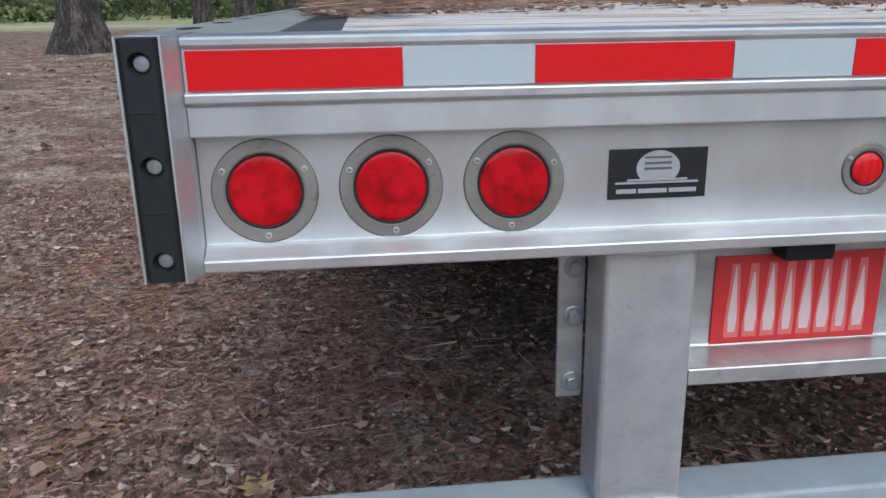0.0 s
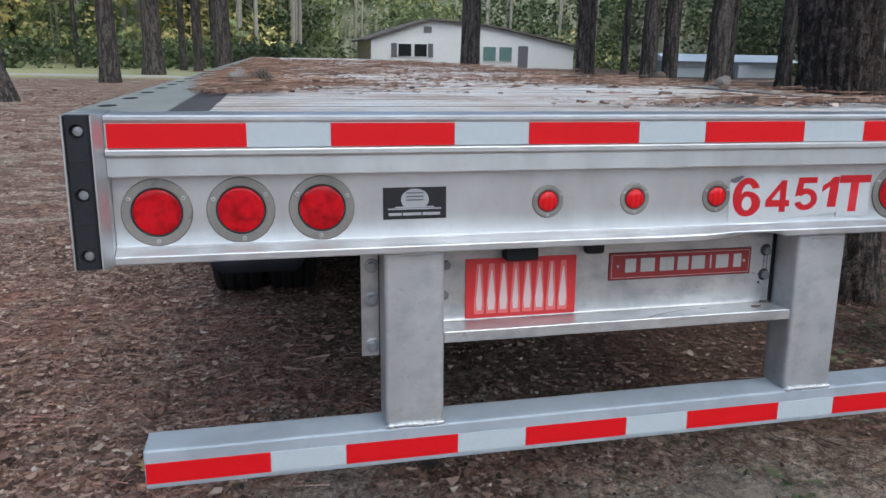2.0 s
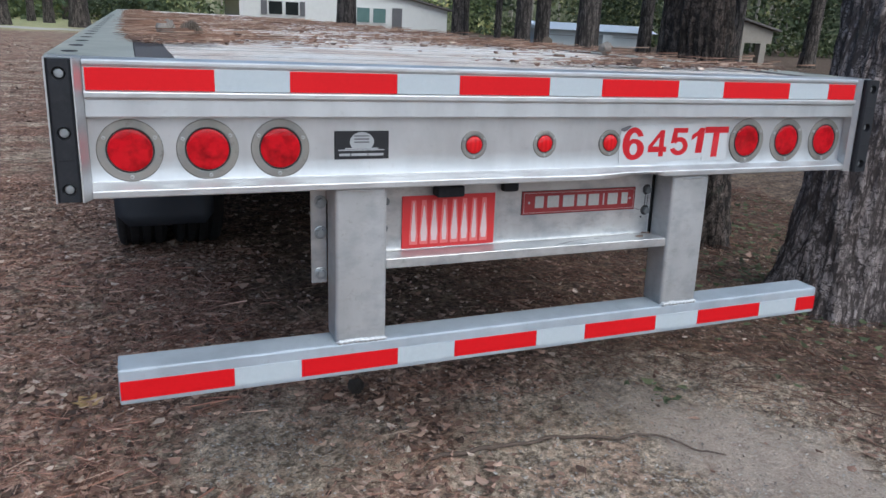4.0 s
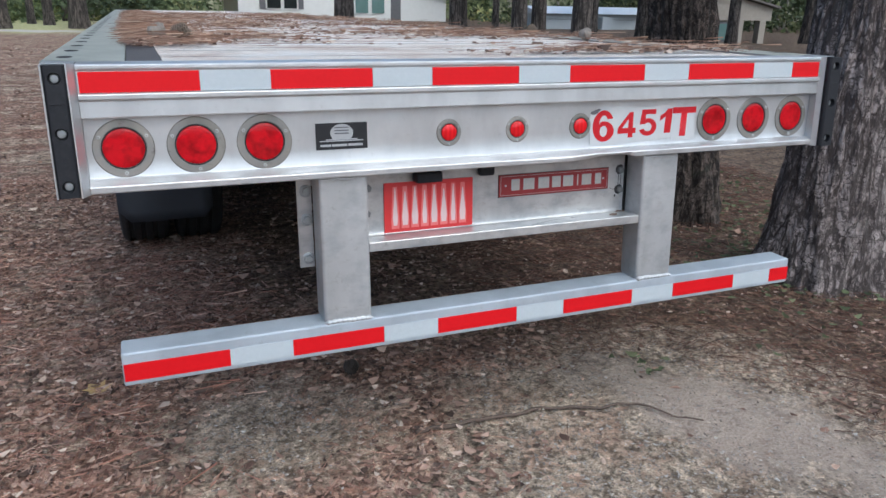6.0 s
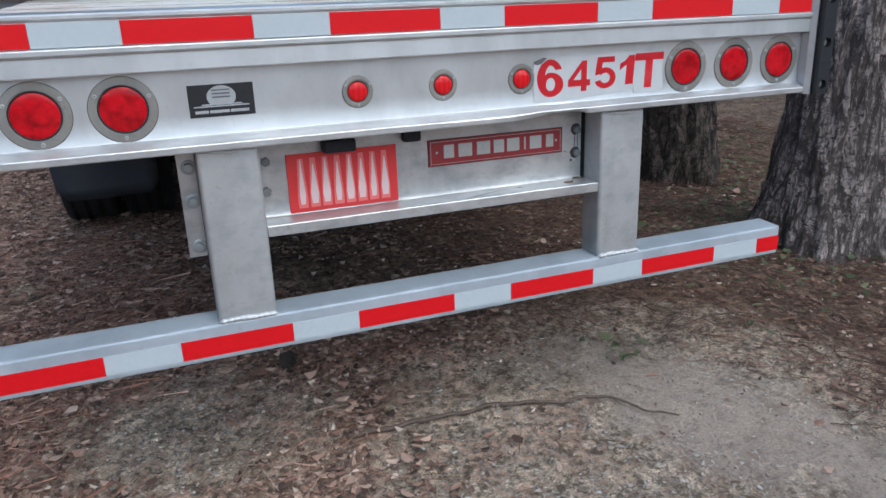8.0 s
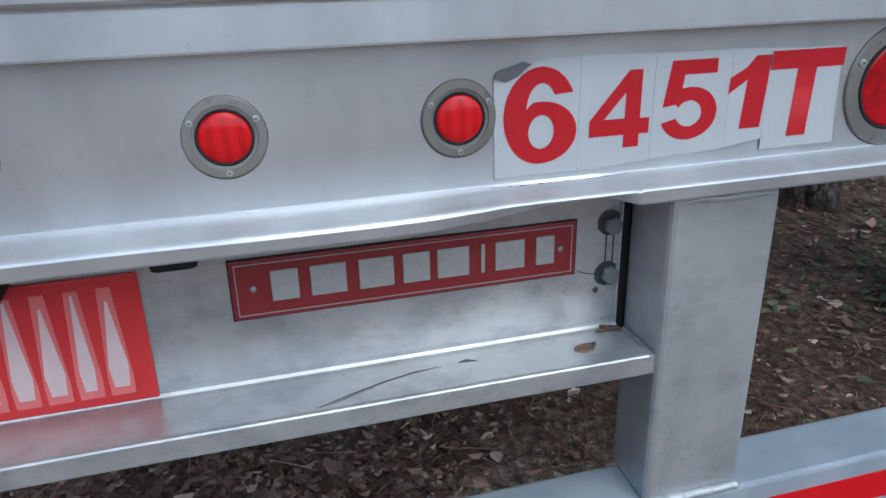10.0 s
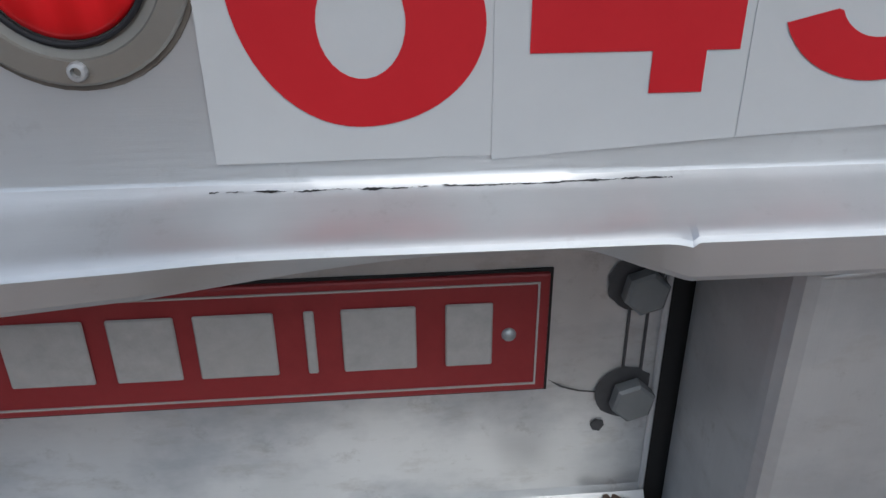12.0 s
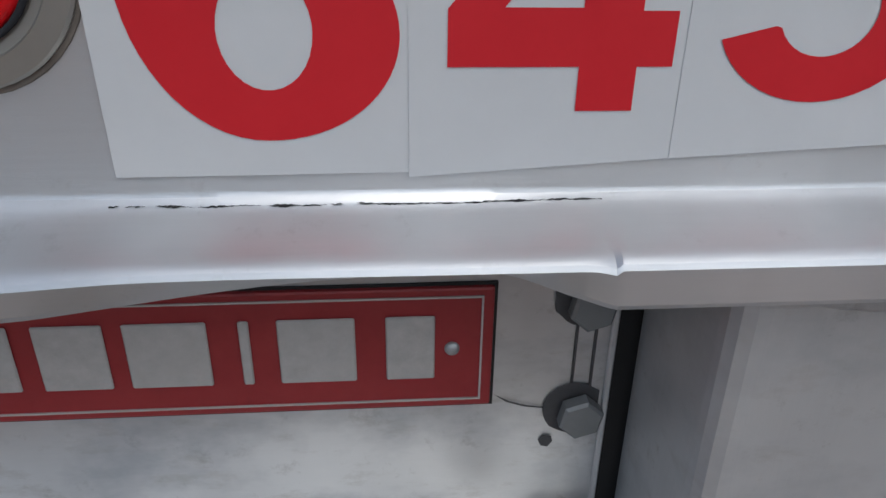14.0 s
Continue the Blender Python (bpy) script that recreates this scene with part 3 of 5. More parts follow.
strew("red_pine_needles", 11000, (-3.4, -0.35, -1.2, 2.6), left_side, 0.05, "needle", RED_NEEDLES, "reddish brown pine needles matted on the soil", lift=0.008, seed=19)
strew("ground_grit", 16000, (-1.6, 2.2, -1.3, 1.2), lambda x, y: min(max(0.25 + sandy(x, y), 0.05), 1) * (1 - 0.75 * washed(x, y)), 0.0062, "leaf", GRIT, "pale grit and chips on bare sand", seed=7)
strew("far_leaves", 8000, (-14, 10, 4.5, 18), lambda x, y: (0.5 + 0.5 * noise.noise((x * 0.5, y * 0.5, 2))) * (0.15 if x > 1.5 else 1.0), 0.035, "leaf", LEAVES, "dry leaves scattered on the clearing", seed=9)


def weed_keep(x, y):
    near = math.exp(-(((x - 2.25) / 0.5) ** 2 + ((y - 1.0) / 0.6) ** 2))
    back = 0.8 * math.exp(-(((x - 3.0) / 0.7) ** 2 + ((y - 3.2) / 1.4) ** 2))
    tuft = 0.9 * math.exp(-(((x - 0.74) / 0.09) ** 2 + ((y - 0.23) / 0.09) ** 2))
    return min(0.28 * near + tuft + 0.7 * back * max(0, 0.5 + noise.noise((x * 2, y * 2, 5))), 1)


strew("low_weeds", 9000, (0.6, 4.8, -0.2, 6.0), weed_keep, 0.024, "leaf", WEEDS, "small green weeds at the foot of the pine", lift=0.02, seed=13)

# ---- flatbed trailer: tail frame ----
trailer = thing("flatbed_trailer", "aluminium flatbed semi trailer with red and white tape on soil", "trailer")


def dent(x):
    """How far the lower edge of the tail rail is rolled under: a long bend that springs back at a sharp kink."""
    return 0.0 if x > 0.4255 else smooth(0.19, 0.36, x) * (1 - 0.85 * smooth(0.385, 0.4255, x))


def push(x):
    """How far the upper side of the lip has sunk below its torn bend."""
    return smooth(0.235, 0.32, x) * (1 - smooth(0.375, 0.424, x))


def build_tail_rail():
    prof = [(0.09, 1.326), (0.010, 1.326), (0.002, 1.3245), (-0.001, 1.3215), (-0.001, 1.315), (0.0015, 1.312), (0.0035, 1.309), (0.0035, 1.2565), (-0.004, 1.254), (-0.0055, 1.252), (-0.0055, 1.243), (-0.004, 1.2405), (0.003, 1.2385), (0.0035, 1.2365), (0.0025, 1.2345), (0.0015, 1.199), (0.004, 1.1965), (WEB, 1.1955),
            (WEB, 1.100), (WEB, 1.0445), (WEB - 0.0008, 1.0425), (WEB - 0.003, 1.0408), (0.0235, 1.0378), (0.018, 1.0352), (0.0125, 1.0326), (0.0075, 1.0302), (0.0038, 1.0284), (0.0018, 1.0268), (0.0009, 1.0248), (0.0008, 1.0120), (0.0025, 1.0095), (0.06, 1.0095), (0.06, 1.016), (0.045, 1.05), (0.045, 1.20), (0.05, 1.30), (0.09, 1.316)]
    xs = list(np.linspace(-1.21, 0.24, 30)) + list(np.linspace(0.25, 0.4245, 70)) + [0.4265] + list(np.linspace(0.43, 1.21, 20))
    bm = extrude_x(prof, xs)
    for v in bm.verts:
        x, z = v.co.x, v.co.z
        if z < 1.0412 and v.co.y < 0.04:
            d = dent(x)
            low = 0.0035 * smooth(0.14, 0.31, x) * min(max((1.0405 - z) / 0.012, 0.0), 1.0)
            u = min(max((1.0408 - z) / 0.014, 0.0), 1.0)
            if z < 1.016:
                v.co.z += 0.0095 * d + low
                v.co.y += 0.0085 * d
            else:
                v.co.z += low - 0.0006 * push(x) * (1 - u)
                bulge = smooth(-0.15, 0.08, x) * (1 - smooth(0.20, 0.28, x))
                v.co.z -= 0.0024 * bulge * u
            if 0.414 < x < 0.4262:
                v.co.z -= 0.0022 * ((x - 0.414) / 0.012) ** 2 * smooth(0.45, 1.0, u)
        v.co.y += 0.0012 * noise.noise((x * 3, z * 4, 0))
    lean(bm)
    ob = part("tail_rail", bm, ALU, trailer, "extruded aluminium tail rail with a dented lower lip", True)
    ob.data.set_sharp_from_angle(angle=radians(22))
    return ob


tail = build_tail_rail()


def crack_strip(x0, x1, z, n, seed):
    rnd = random.Random(seed)
    bm = bmesh.new()
    prev = None
    for i in range(n + 1):
        x = x0 + (x1 - x0) * i / n
        c = z - 0.0006 * push(x) + 0.0006 * noise.noise((x * 60, 3, 1)) + rnd.uniform(-0.0002, 0.0002)
        w = 0.00046 * max(0.0, noise.noise((x * 140, 0, 5)) + 0.16 + 0.3 * rnd.random())
        a, b = (bm.verts.new((x, WEB - 0.0034 + 0.9 * (q - c), q + 0.0003)) for q in (c - w, c + w))
        if prev and w + prev[2] > 0.00006:
            bm.faces.new((prev[0], a, b, prev[1]))
        prev = (a, b, w)
    return lean(bm)


part("crack", crack_strip(0.262, 0.425, 1.0408, 190, 4), DARK, tail, "thin jagged crack along the bent lip")

# reflective tape
STEPS = (0.2794, 0.1778)


def tape(x0, x_end, y, z0, z1):
    x, i = x0, 0
    while x < x_end - 0.005:
        x1 = min(x + STEPS[i % 2], x_end)
        bm = box(x + 0.0006, x1 - 0.0006, y - 0.0012, y, z0, z1)
        part("red_tape" if i % 2 == 0 else "white_tape", lean(bm), TAPE_RED if i % 2 == 0 else TAPE_WHITE, trailer)
        x, i = x1, i + 1


tape(-1.2065, 1.2065, 0.0022, 1.2575, 1.3075)


# corner posts and rubber dock bumpers
def holed_strip(x0, x1, y0, y1, z0, z1, holes, r):
    """An upright rounded strip with round recesses sunk into its front."""
    bm = bmesh.new()
    n = 24
    cuts = [z0] + [(a + b) / 2 for a, b in zip(holes, holes[1:])] + [z1]
    xm = (x0 + x1) / 2
    c = 0.006
    for (a, b), h in zip(zip(cuts, cuts[1:]), holes):
        circ, rect, back = [], [], []
        for i in range(n):
            t = 2 * math.pi * (i + 0.5) / n
            dx, dz = math.cos(t), math.sin(t)
            hx = (x1 - x0) / 2 - c
            up, dn = b - h, h - a
            k = min(hx / abs(dx) if abs(dx) > 1e-6 else 9, (up if dz > 0 else dn) / abs(dz) if abs(dz) > 1e-6 else 9)
            circ.append(bm.verts.new((xm + r * dx, y0, h + r * dz)))
            rect.append(bm.verts.new((xm + k * dx, y0, h + k * dz)))
            back.append(bm.verts.new((xm + r * 0.85 * dx, y0 + 0.016, h + r * 0.85 * dz)))
        for cx, cz in ((x0 + c, a), (x1 - c, a), (x0 + c, b), (x1 - c, b)):
            v = min(rect, key=lambda q: (q.co.x - cx) ** 2 + (q.co.z - cz) ** 2)
            v.co.x, v.co.z = cx, cz
        for i in range(n):
            j = (i + 1) % n
            bm.faces.new((circ[i], circ[j], rect[j], rect[i]))
            bm.faces.new((circ[i], back[i], back[j], circ[j]))
        bm.faces.new(back)
        for sx, e in ((x0 + c, x0), (x1 - c, x1)):
            q = [bm.verts.new(p) for p in ((sx, y0, a), (e, y0 + c, a), (e, y0 + c, b), (sx, y0, b))]
            bm.faces.new(q)
            q = [bm.verts.new(p) for p in ((e, y0 + c, a), (e, y1, a), (e, y1, b), (e, y0 + c, b))]
            bm.faces.new(q)
    for z in (z0, z1):
        q = [bm.verts.new(p) for p in ((x0 + c, y0, z), (x1 - c, y0, z), (x1, y0 + c, z), (x1, y1, z), (x0, y1, z), (x0, y0 + c, z))]
        bm.faces.new(q)
    bmesh.ops.remove_doubles(bm, verts=bm.verts[:], dist=0.0002)
    return bm


def corner_channel(side):
    """Channel round the rubber strip: a slanted inner cheek, a back and an outer flange."""
    plan = [(1.2110, 0.0015), (1.2262, -0.0285), (1.2292, -0.0285), (1.2292, 0.012), (1.2805, 0.012), (1.2805, -0.0265), (1.2838, -0.0265), (1.2838, 0.09), (1.2110, 0.09)]
    if side > 0:
        plan = [(1.2110, 0.0015), (1.2232, -0.0110), (1.2268, -0.0110), (1.2275, 0.012), (1.2850, 0.012), (1.2850, 0.09), (1.2110, 0.09)]
    bm = bmesh.new()
    rings = [[bm.verts.new((side * x, y, z)) for x, y in plan] for z in (1.0085, 1.17, 1.3275)]
    n = len(plan)
    for lo, hi in zip(rings, rings[1:]):
        for i in range(n):
            bm.faces.new((lo[i], lo[(i + 1) % n], hi[(i + 1) % n], hi[i]))
    bm.faces.new(rings[0])
    bm.faces.new(rings[-1])
    for v in bm.verts:
        v.co.x += 0.0012 * noise.noise((v.co.y * 40, v.co.z * 9, side * 4)) if v.co.y < 0 else 0
    return lean(bm)


HOLES = (1.038, 1.165, 1.2945)
for s in (-1, 1):
    part("corner_post", corner_channel(s), ALU, trailer, "upright aluminium corner channel")
    a, b = (1.2280, 1.2880) if s > 0 else (-1.2800, -1.2297)
    rub = part("dock_bumper", lean(holed_strip(a, b, -0.028, 0.0115, 1.0105, 1.3255, HOLES, 0.0150)), RUBBER, trailer, "black rubber corner bumper strip")
    for z in (1.2340, 1.1050):
        part("moulded_rib", lean(box(a + 0.008, b - 0.012, -0.0292, -0.0278, z, z + 0.003, 0.0005, 1)), RUBBER, rub)
    for z in HOLES:
        part("bumper_bolt", lean(lathe_y([(0.0108, 0.0), (0.0108, 0.0025), (0.0090, 0.0042), (0.0, 0.0050)], ((a + b) / 2, -0.0125, z), 20)), OLD_BOLT if s > 0 else BOLT, rub)


# lamps
def tail_lamp(x, z, r_out, r_lens, dome, y=WEB, lens=LENS, name="tail_lamp", twist=0.0):
    prof = [(r_out, 0.0), (r_out, 0.0022), (r_out - 0.001, 0.0032), (r_lens + 0.0042, 0.0034), (r_lens + 0.0036, 0.0024), (r_lens + 0.0008, 0.002), (r_lens + 0.0008, 0.001), (0.0, 0.001)]
    fl = part(name, lean(lathe_y(prof, (x, y, z), 48)), STEEL, trailer, "round red lamp in a worn stainless flange", True)
    fl.data.set_sharp_from_angle(angle=radians(20))
    rim = 0.0016 if r_out > 0.05 else 0.0001
    gasket = [(r_lens + rim, 0.002), (r_lens + rim, 0.0036), (r_lens - 0.0016, 0.0040), (r_lens - 0.0016, 0.002)]
    part("gasket", lean(lathe_y(gasket, (x, y, z), 40)), RUBBER, fl, "", True)
    lp = [(r_lens - 0.002, 0.0012)] + [((r_lens - 0.002) * math.cos(q), 0.0018 + dome * math.sin(q)) for q in np.linspace(0, math.pi / 2, 8)][:-1] + [(0.0, 0.0018 + dome)]
    part("lens", lean(lathe_y(lp, (x, y, z), 40)), lens, fl, "red plastic lens", True)
    ring = [(r_out + 0.0014, 0.0), (r_out + 0.0011, 0.0005), (r_out - 0.001, 0.0008)]
    part("grime_ring", lean(lathe_y(ring, (x, y, z - 0.0007), 40)), STAIN, fl, "brown grime round the flange")
    rs = (r_out + r_lens) / 2 + 0.001
    for ang in (28, 152, 270):
        t = radians(ang + twist)
        sr = 0.0048 if r_out > 0.05 else 0.0032
        sc = [(sr, 0.002), (sr, 0.0046), (sr * 0.85, 0.0054), (sr * 0.52, 0.0056), (sr * 0.46, 0.0022), (0.0, 0.0022)]
        part("screw", lean(lathe_y(sc, (x + rs * math.cos(t), y, z + rs * math.sin(t)), 12)), WELD, fl, "bright screw head")


for x, tw in ((-1.1230, 0), (-0.9475, 4), (-0.7710, -3), (0.7710, 2), (0.9480, 5), (1.1240, 0)):
    tail_lamp(x, 1.1165, 0.0725, 0.0520, 0.0035, twist=tw)
for x in (-0.2295, -0.0005, 0.2275):
    tail_lamp(x, 1.1168, 0.0388, 0.0266, 0.0060, lens=MARKER_LENS, name="marker_lamp")

# dealer sticker: black with a pale disc, a baseline and bars
SX, SZ = -0.5570, 1.1210
stick = part("dealer_sticker", lean(box(SX - 0.0745, SX + 0.0745, WEB - 0.0012, WEB, SZ - 0.037, SZ + 0.037)), DECAL_BLACK, trailer, "black dealer sticker with a pale round emblem")
disc = bmesh.new()
disc.faces.new([disc.verts.new((SX + 0.033 * math.cos(t), WEB - 0.0018, SZ + 0.0085 + 0.0255 * math.sin(t))) for t in np.linspace(-0.75, math.pi + 0.75, 30)])
part("emblem", lean(disc), DECAL_GREY, stick)
for x0, x1, z0, z1 in ((-0.064, 0.062, -0.0145, -0.0115), (-0.046, 0.045, -0.0105, -0.0075), (-0.062, -0.032, -0.0285, -0.0220), (-0.029, 0.015, -0.0285, -0.0220), (0.018, 0.060, -0.0285, -0.0220)):
    part("bar", lean(box(SX + x0, SX + x1, WEB - 0.0022, WEB - 0.0014, SZ + z0, SZ + z1)), DECAL_GREY, stick)
for z0, h in ((0.014, 0.0035), (0.006, 0.0035), (0.0225, 0.003)):
    part("bar", lean(box(SX - 0.021, SX + 0.020, WEB - 0.0026, WEB - 0.0021, SZ + z0, SZ + z0 + h)), SHUTTER, stick)


# number stickers
def decal_sheet(pts, y):
    bm = bmesh.new()
    front = [bm.verts.new((x, y, z)) for x, z in pts]
    back = [bm.verts.new((x, y + 0.0008, z)) for x, z in pts]
    bm.faces.new(front)
    n = len(pts)
    for i in range(n):
        j = (i + 1) % n
        bm.faces.new((front[i], back[i], back[j], front[j]))
    return lean(bm)


def arc(cx, cz, rx, rz, a0, a1, n=22):
    return [(cx + rx * math.cos(radians(a)), cz + rz * math.sin(radians(a))) for a in np.linspace(a0, a1, n)]


def bold_outline(ch):
    """Heavy sans outlines in a unit box for the numerals that the built-in font draws too plainly."""
    if ch == "6":
        outer = arc(0.5, 0.5, 0.48, 0.5, 27, 270, 40) + arc(0.51, 0.325, 0.48, 0.325, -86, 104, 34) + [(0.31, 0.575)] + arc(0.515, 0.555, 0.20, 0.28, 172, 34)
        return [outer, arc(0.515, 0.335, 0.168, 0.176, 360, 8, 30)]
    if ch == "5":
        return [[(0.14, 1), (0.92, 1), (0.92, 0.82), (0.37, 0.82), (0.345, 0.645)] + arc(0.49, 0.33, 0.49, 0.335, 105, -162, 34) + [(0.26, 0.275)] + arc(0.49, 0.33, 0.22, 0.165, -158, 150, 30) + [(0.25, 0.455), (0.03, 0.43)]]
    if ch == "4":
        return [[(0.58, 0), (0.84, 0), (0.84, 0.17), (1, 0.17), (1, 0.375), (0.84, 0.375), (0.84, 1), (0.62, 1), (0, 0.38), (0, 0.17), (0.58, 0.17)], [(0.58, 0.385), (0.24, 0.385), (0.58, 0.72)]]
    return [[(0.45, 0), (1, 0), (1, 1), (0.58, 1), (0.38, 0.85), (0, 0.72), (0, 0.50), (0.45, 0.68)]]


def outline_curve(ch):
    cu = bpy.data.curves.new("numeral", "CURVE")
    cu.dimensions, cu.fill_mode = "2D", "BOTH"
    for loop in bold_outline(ch):
        sp = cu.splines.new("POLY")
        sp.points.add(len(loop) - 1)
        for p, (a, b) in zip(sp.points, loop):
            p.co = (a, b, 0, 1)
        sp.use_cyclic_u = True
    return cu


def glyph(ch, x0, x1, z0, z1, y, parent, slant=0.0):
    """One heavy numeral of the built-in font, fitted into its box."""
    if ch in "6145":
        cu = outline_curve(ch)
    else:
        cu = bpy.data.curves.new("numeral", "FONT")
        cu.body, cu.size, cu.resolution_u, cu.offset = ch, 1.0, 8, 0.035
    tmp = new("numeral", cu)
    me = bpy.data.meshes.new_from_object(tmp)
    bpy.data.objects.remove(tmp)
    co = np.array([v.co[:] for v in me.vertices])
    lo, hi = co.min(0), co.max(0)
    for v in me.vertices:
        z = z0 + (v.co.y - lo[1]) / (hi[1] - lo[1]) * (z1 - z0)
        v.co = (x0 + (v.co.x - lo[0]) / (hi[0] - lo[0]) * (x1 - x0) + slant * (z - z0), y - (RZ - z) * LEAN_Y, z)
    me.materials.clear()
    me.materials.append(DECAL_RED)
    ob = new("numeral", me)
    ob.parent = parent
    return tagged(ob, "red vinyl numeral " + ch)


sheets = [([(0.2655, 1.0500), (0.360, 1.0505), (0.360, 1.1725), (0.318, 1.1690), (0.2640, 1.1530)], "6", (0.2745, 0.3570, 1.0620, 1.1630)),
          ([(0.3595, 1.0490), (0.447, 1.0545), (0.447, 1.1700), (0.3595, 1.1715)], "4", (0.3715, 0.4430, 1.0710, 1.1540)),
          ([(0.4465, 1.0545), (0.541, 1.0595), (0.541, 1.1695), (0.4465, 1.1695)], "5", (0.4575, 0.5265, 1.0735, 1.1605)),
          ([(0.5405, 1.0600), (0.592, 1.0665), (0.592, 1.1680), (0.5405, 1.1690)], "1", (0.5360, 0.5850, 1.0800, 1.1605)),
          ([(0.5895, 1.0535), (0.690, 1.0540), (0.684, 1.1650), (0.588, 1.1670)], "T", (0.5870, 0.6850, 1.0665, 1.1640))]
for k, (pts, ch, (x0, x1, z0, z1)) in enumerate(sheets):
    sheet = part("number_decal", decal_sheet(pts, WEB - 0.0012 - 0.0004 * k), DECAL_WHITE, trailer, "white vinyl sheet with a red numeral")
    glyph(ch, x0, x1, z0, z1, WEB - 0.0016 - 0.0004 * k, sheet, 0.07 if ch == "1" else 0.04 if ch == "T" else 0.0)
curl = decal_sheet([(0.2635, 1.1535), (0.2665, 1.1600), (0.295, 1.1690), (0.304, 1.1665), (0.288, 1.1540), (0.276, 1.1500)], WEB - 0.0030)
part("curled_corner", curl, SHUTTER, trailer, "grey curled back of a peeling decal corner")

# lower crossmember with its ledge
CMY = 0.116
prof = [(CMY, 1.009), (CMY, 0.807), (CMY - 0.0012, 0.802), (CMY - 0.004, 0.7985), (CMY - 0.009, 0.7975), (0.032, 0.8030), (0.028, 0.8025), (0.0265, 0.8005), (0.0265, 0.777), (0.0285, 0.7745), (0.036, 0.7745), (0.038, 0.790), (CMY + 0.006, 0.786), (CMY + 0.010, 1.009)]
bm = extrude_x(prof, list(np.linspace(-0.4855, 0.4705, 24)))
for v in bm.verts:
    v.co.y += 0.0015 * noise.noise((v.co.x * 5, v.co.z * 6, 2))
cross = part("crossmember", lean(bm), WHITE_ALU, trailer, "pale aluminium crossmember with a bottom ledge")
part("ledge_end", lean(box(0.4712, 0.4790, 0.0268, 0.100, 0.7750, 0.8018, 0.002)), WHITE_ALU, cross)
# Near-black strip added behind the slot to stand for its shade.
part("gap_shade", lean(box(0.4712, 0.4905, CMY + 0.0030, CMY + 0.010, 0.776, 1.008)), DARK, cross)
part("flange_edge", lean(box(0.4668, 0.4704, CMY - 0.0025, CMY - 0.0003, 0.803, 1.006, 0.0008, 1)), WELD, cross, "bright sheared edge of the crossmember")

for pts, w in (([(0.06, 0.036), (0.10, 0.052), (0.14, 0.067), (0.18, 0.077), (0.215, 0.081)], 0.0013), ([(0.062, 0.036), (0.09, 0.044), (0.13, 0.060)], 0.0007), ([(0.238, 0.083), (0.250, 0.0845), (0.262, 0.080)], 0.0032)):
    bm = bmesh.new()
    prev = None
    for k, (x, y) in enumerate(pts):
        q = w * (0.25 if k in (0, len(pts) - 1) else 1)
        z = 0.8034 - (y - 0.032) * 0.0728
        a, b = bm.verts.new((x, y - q, z)), bm.verts.new((x, y + q, z + 0.0001))
        if prev:
            bm.faces.new((prev[0], a, b, prev[1]))
        prev = (a, b)
    part("scuff", lean(bm), SHUTTER, cross, "dark scrape on the ledge")

name_plate = part("name_plate", lean(box(-0.018, 0.4045, CMY - 0.004, CMY - 0.0003, 0.8825, 0.9545, 0.0015)), PLATE_RED, trailer, "oxide red name plate with pale raised shapes")
PY = CMY - 0.0048
part("backing", lean(box(-0.0194, 0.4062, CMY - 0.0016, CMY + 0.0002, 0.8808, 0.9560)), DARK, name_plate, "thin black edge behind the plate")
for x0, x1, z0, z1 in ((-0.0125, 0.3990, 0.9490, 0.9500), (-0.0125, 0.3990, 0.8870, 0.8880), (-0.0125, -0.0115, 0.8880, 0.9490), (0.3980, 0.3990, 0.8880, 0.9490)):
    part("border_line", lean(box(x0, x1, PY, PY + 0.0008, z0, z1)), PLATE_PALE, name_plate)
for a, b in ((0.10, 0.185), (0.205, 0.315), (0.338, 0.448), (0.462, 0.552), (0.562, 0.668), (0.692, 0.716), (0.736, 0.838), (0.862, 0.932)):
    part("raised_block", lean(box(-0.016 + 0.4245 * a, -0.021 + 0.4245 * b, PY - 0.0012, PY + 0.0008, 0.9020, 0.9395, 0.0008, 1)), PLATE_PALE, name_plate)
for x in (0.006, 0.3835):
    part("rivet", lean(lathe_y([(0.004, 0), (0.0035, 0.0015), (0, 0.002)], (x, PY + 0.0006, 0.9195), 12)), BOLT, name_plate, "", True)

tag = part("red_placard", lean(box(-0.4115, -0.1120, CMY - 0.004, CMY - 0.0003, 0.8010, 0.9570, 0.0015)), TAG_RED, trailer, "red placard with unreadable pale tapered bars")
for k in range(8):
    cx = -0.3755 + 0.0325 * k
    bm = bmesh.new()
    w = 0.0105 if k % 3 else 0.008
    top = 0.928 - 0.012 * (k % 2)
    pts = [bm.verts.new((cx + dx, CMY - 0.0048, z)) for dx, z in ((-w, 0.848), (-w * 0.75, 0.822), (w * 0.75, 0.822), (w, 0.848), (w * 0.12, top + 0.012), (-w * 0.12, top + 0.012))]
    bm.faces.new(pts)
    part("pale_bar", lean(bm), TAG_PALE, tag)
    bm = bmesh.new()
    pts = [bm.verts.new((cx + dx, CMY - 0.0044, z)) for dx, z in ((-0.0135, 0.835), (-0.0125, 0.812), (0.0125, 0.812), (0.0135, 0.835), (0.007, 0.944), (-0.007, 0.944))]
    bm.faces.new(pts)
    part("pink_bar", lean(bm), TAG_PINK, tag)

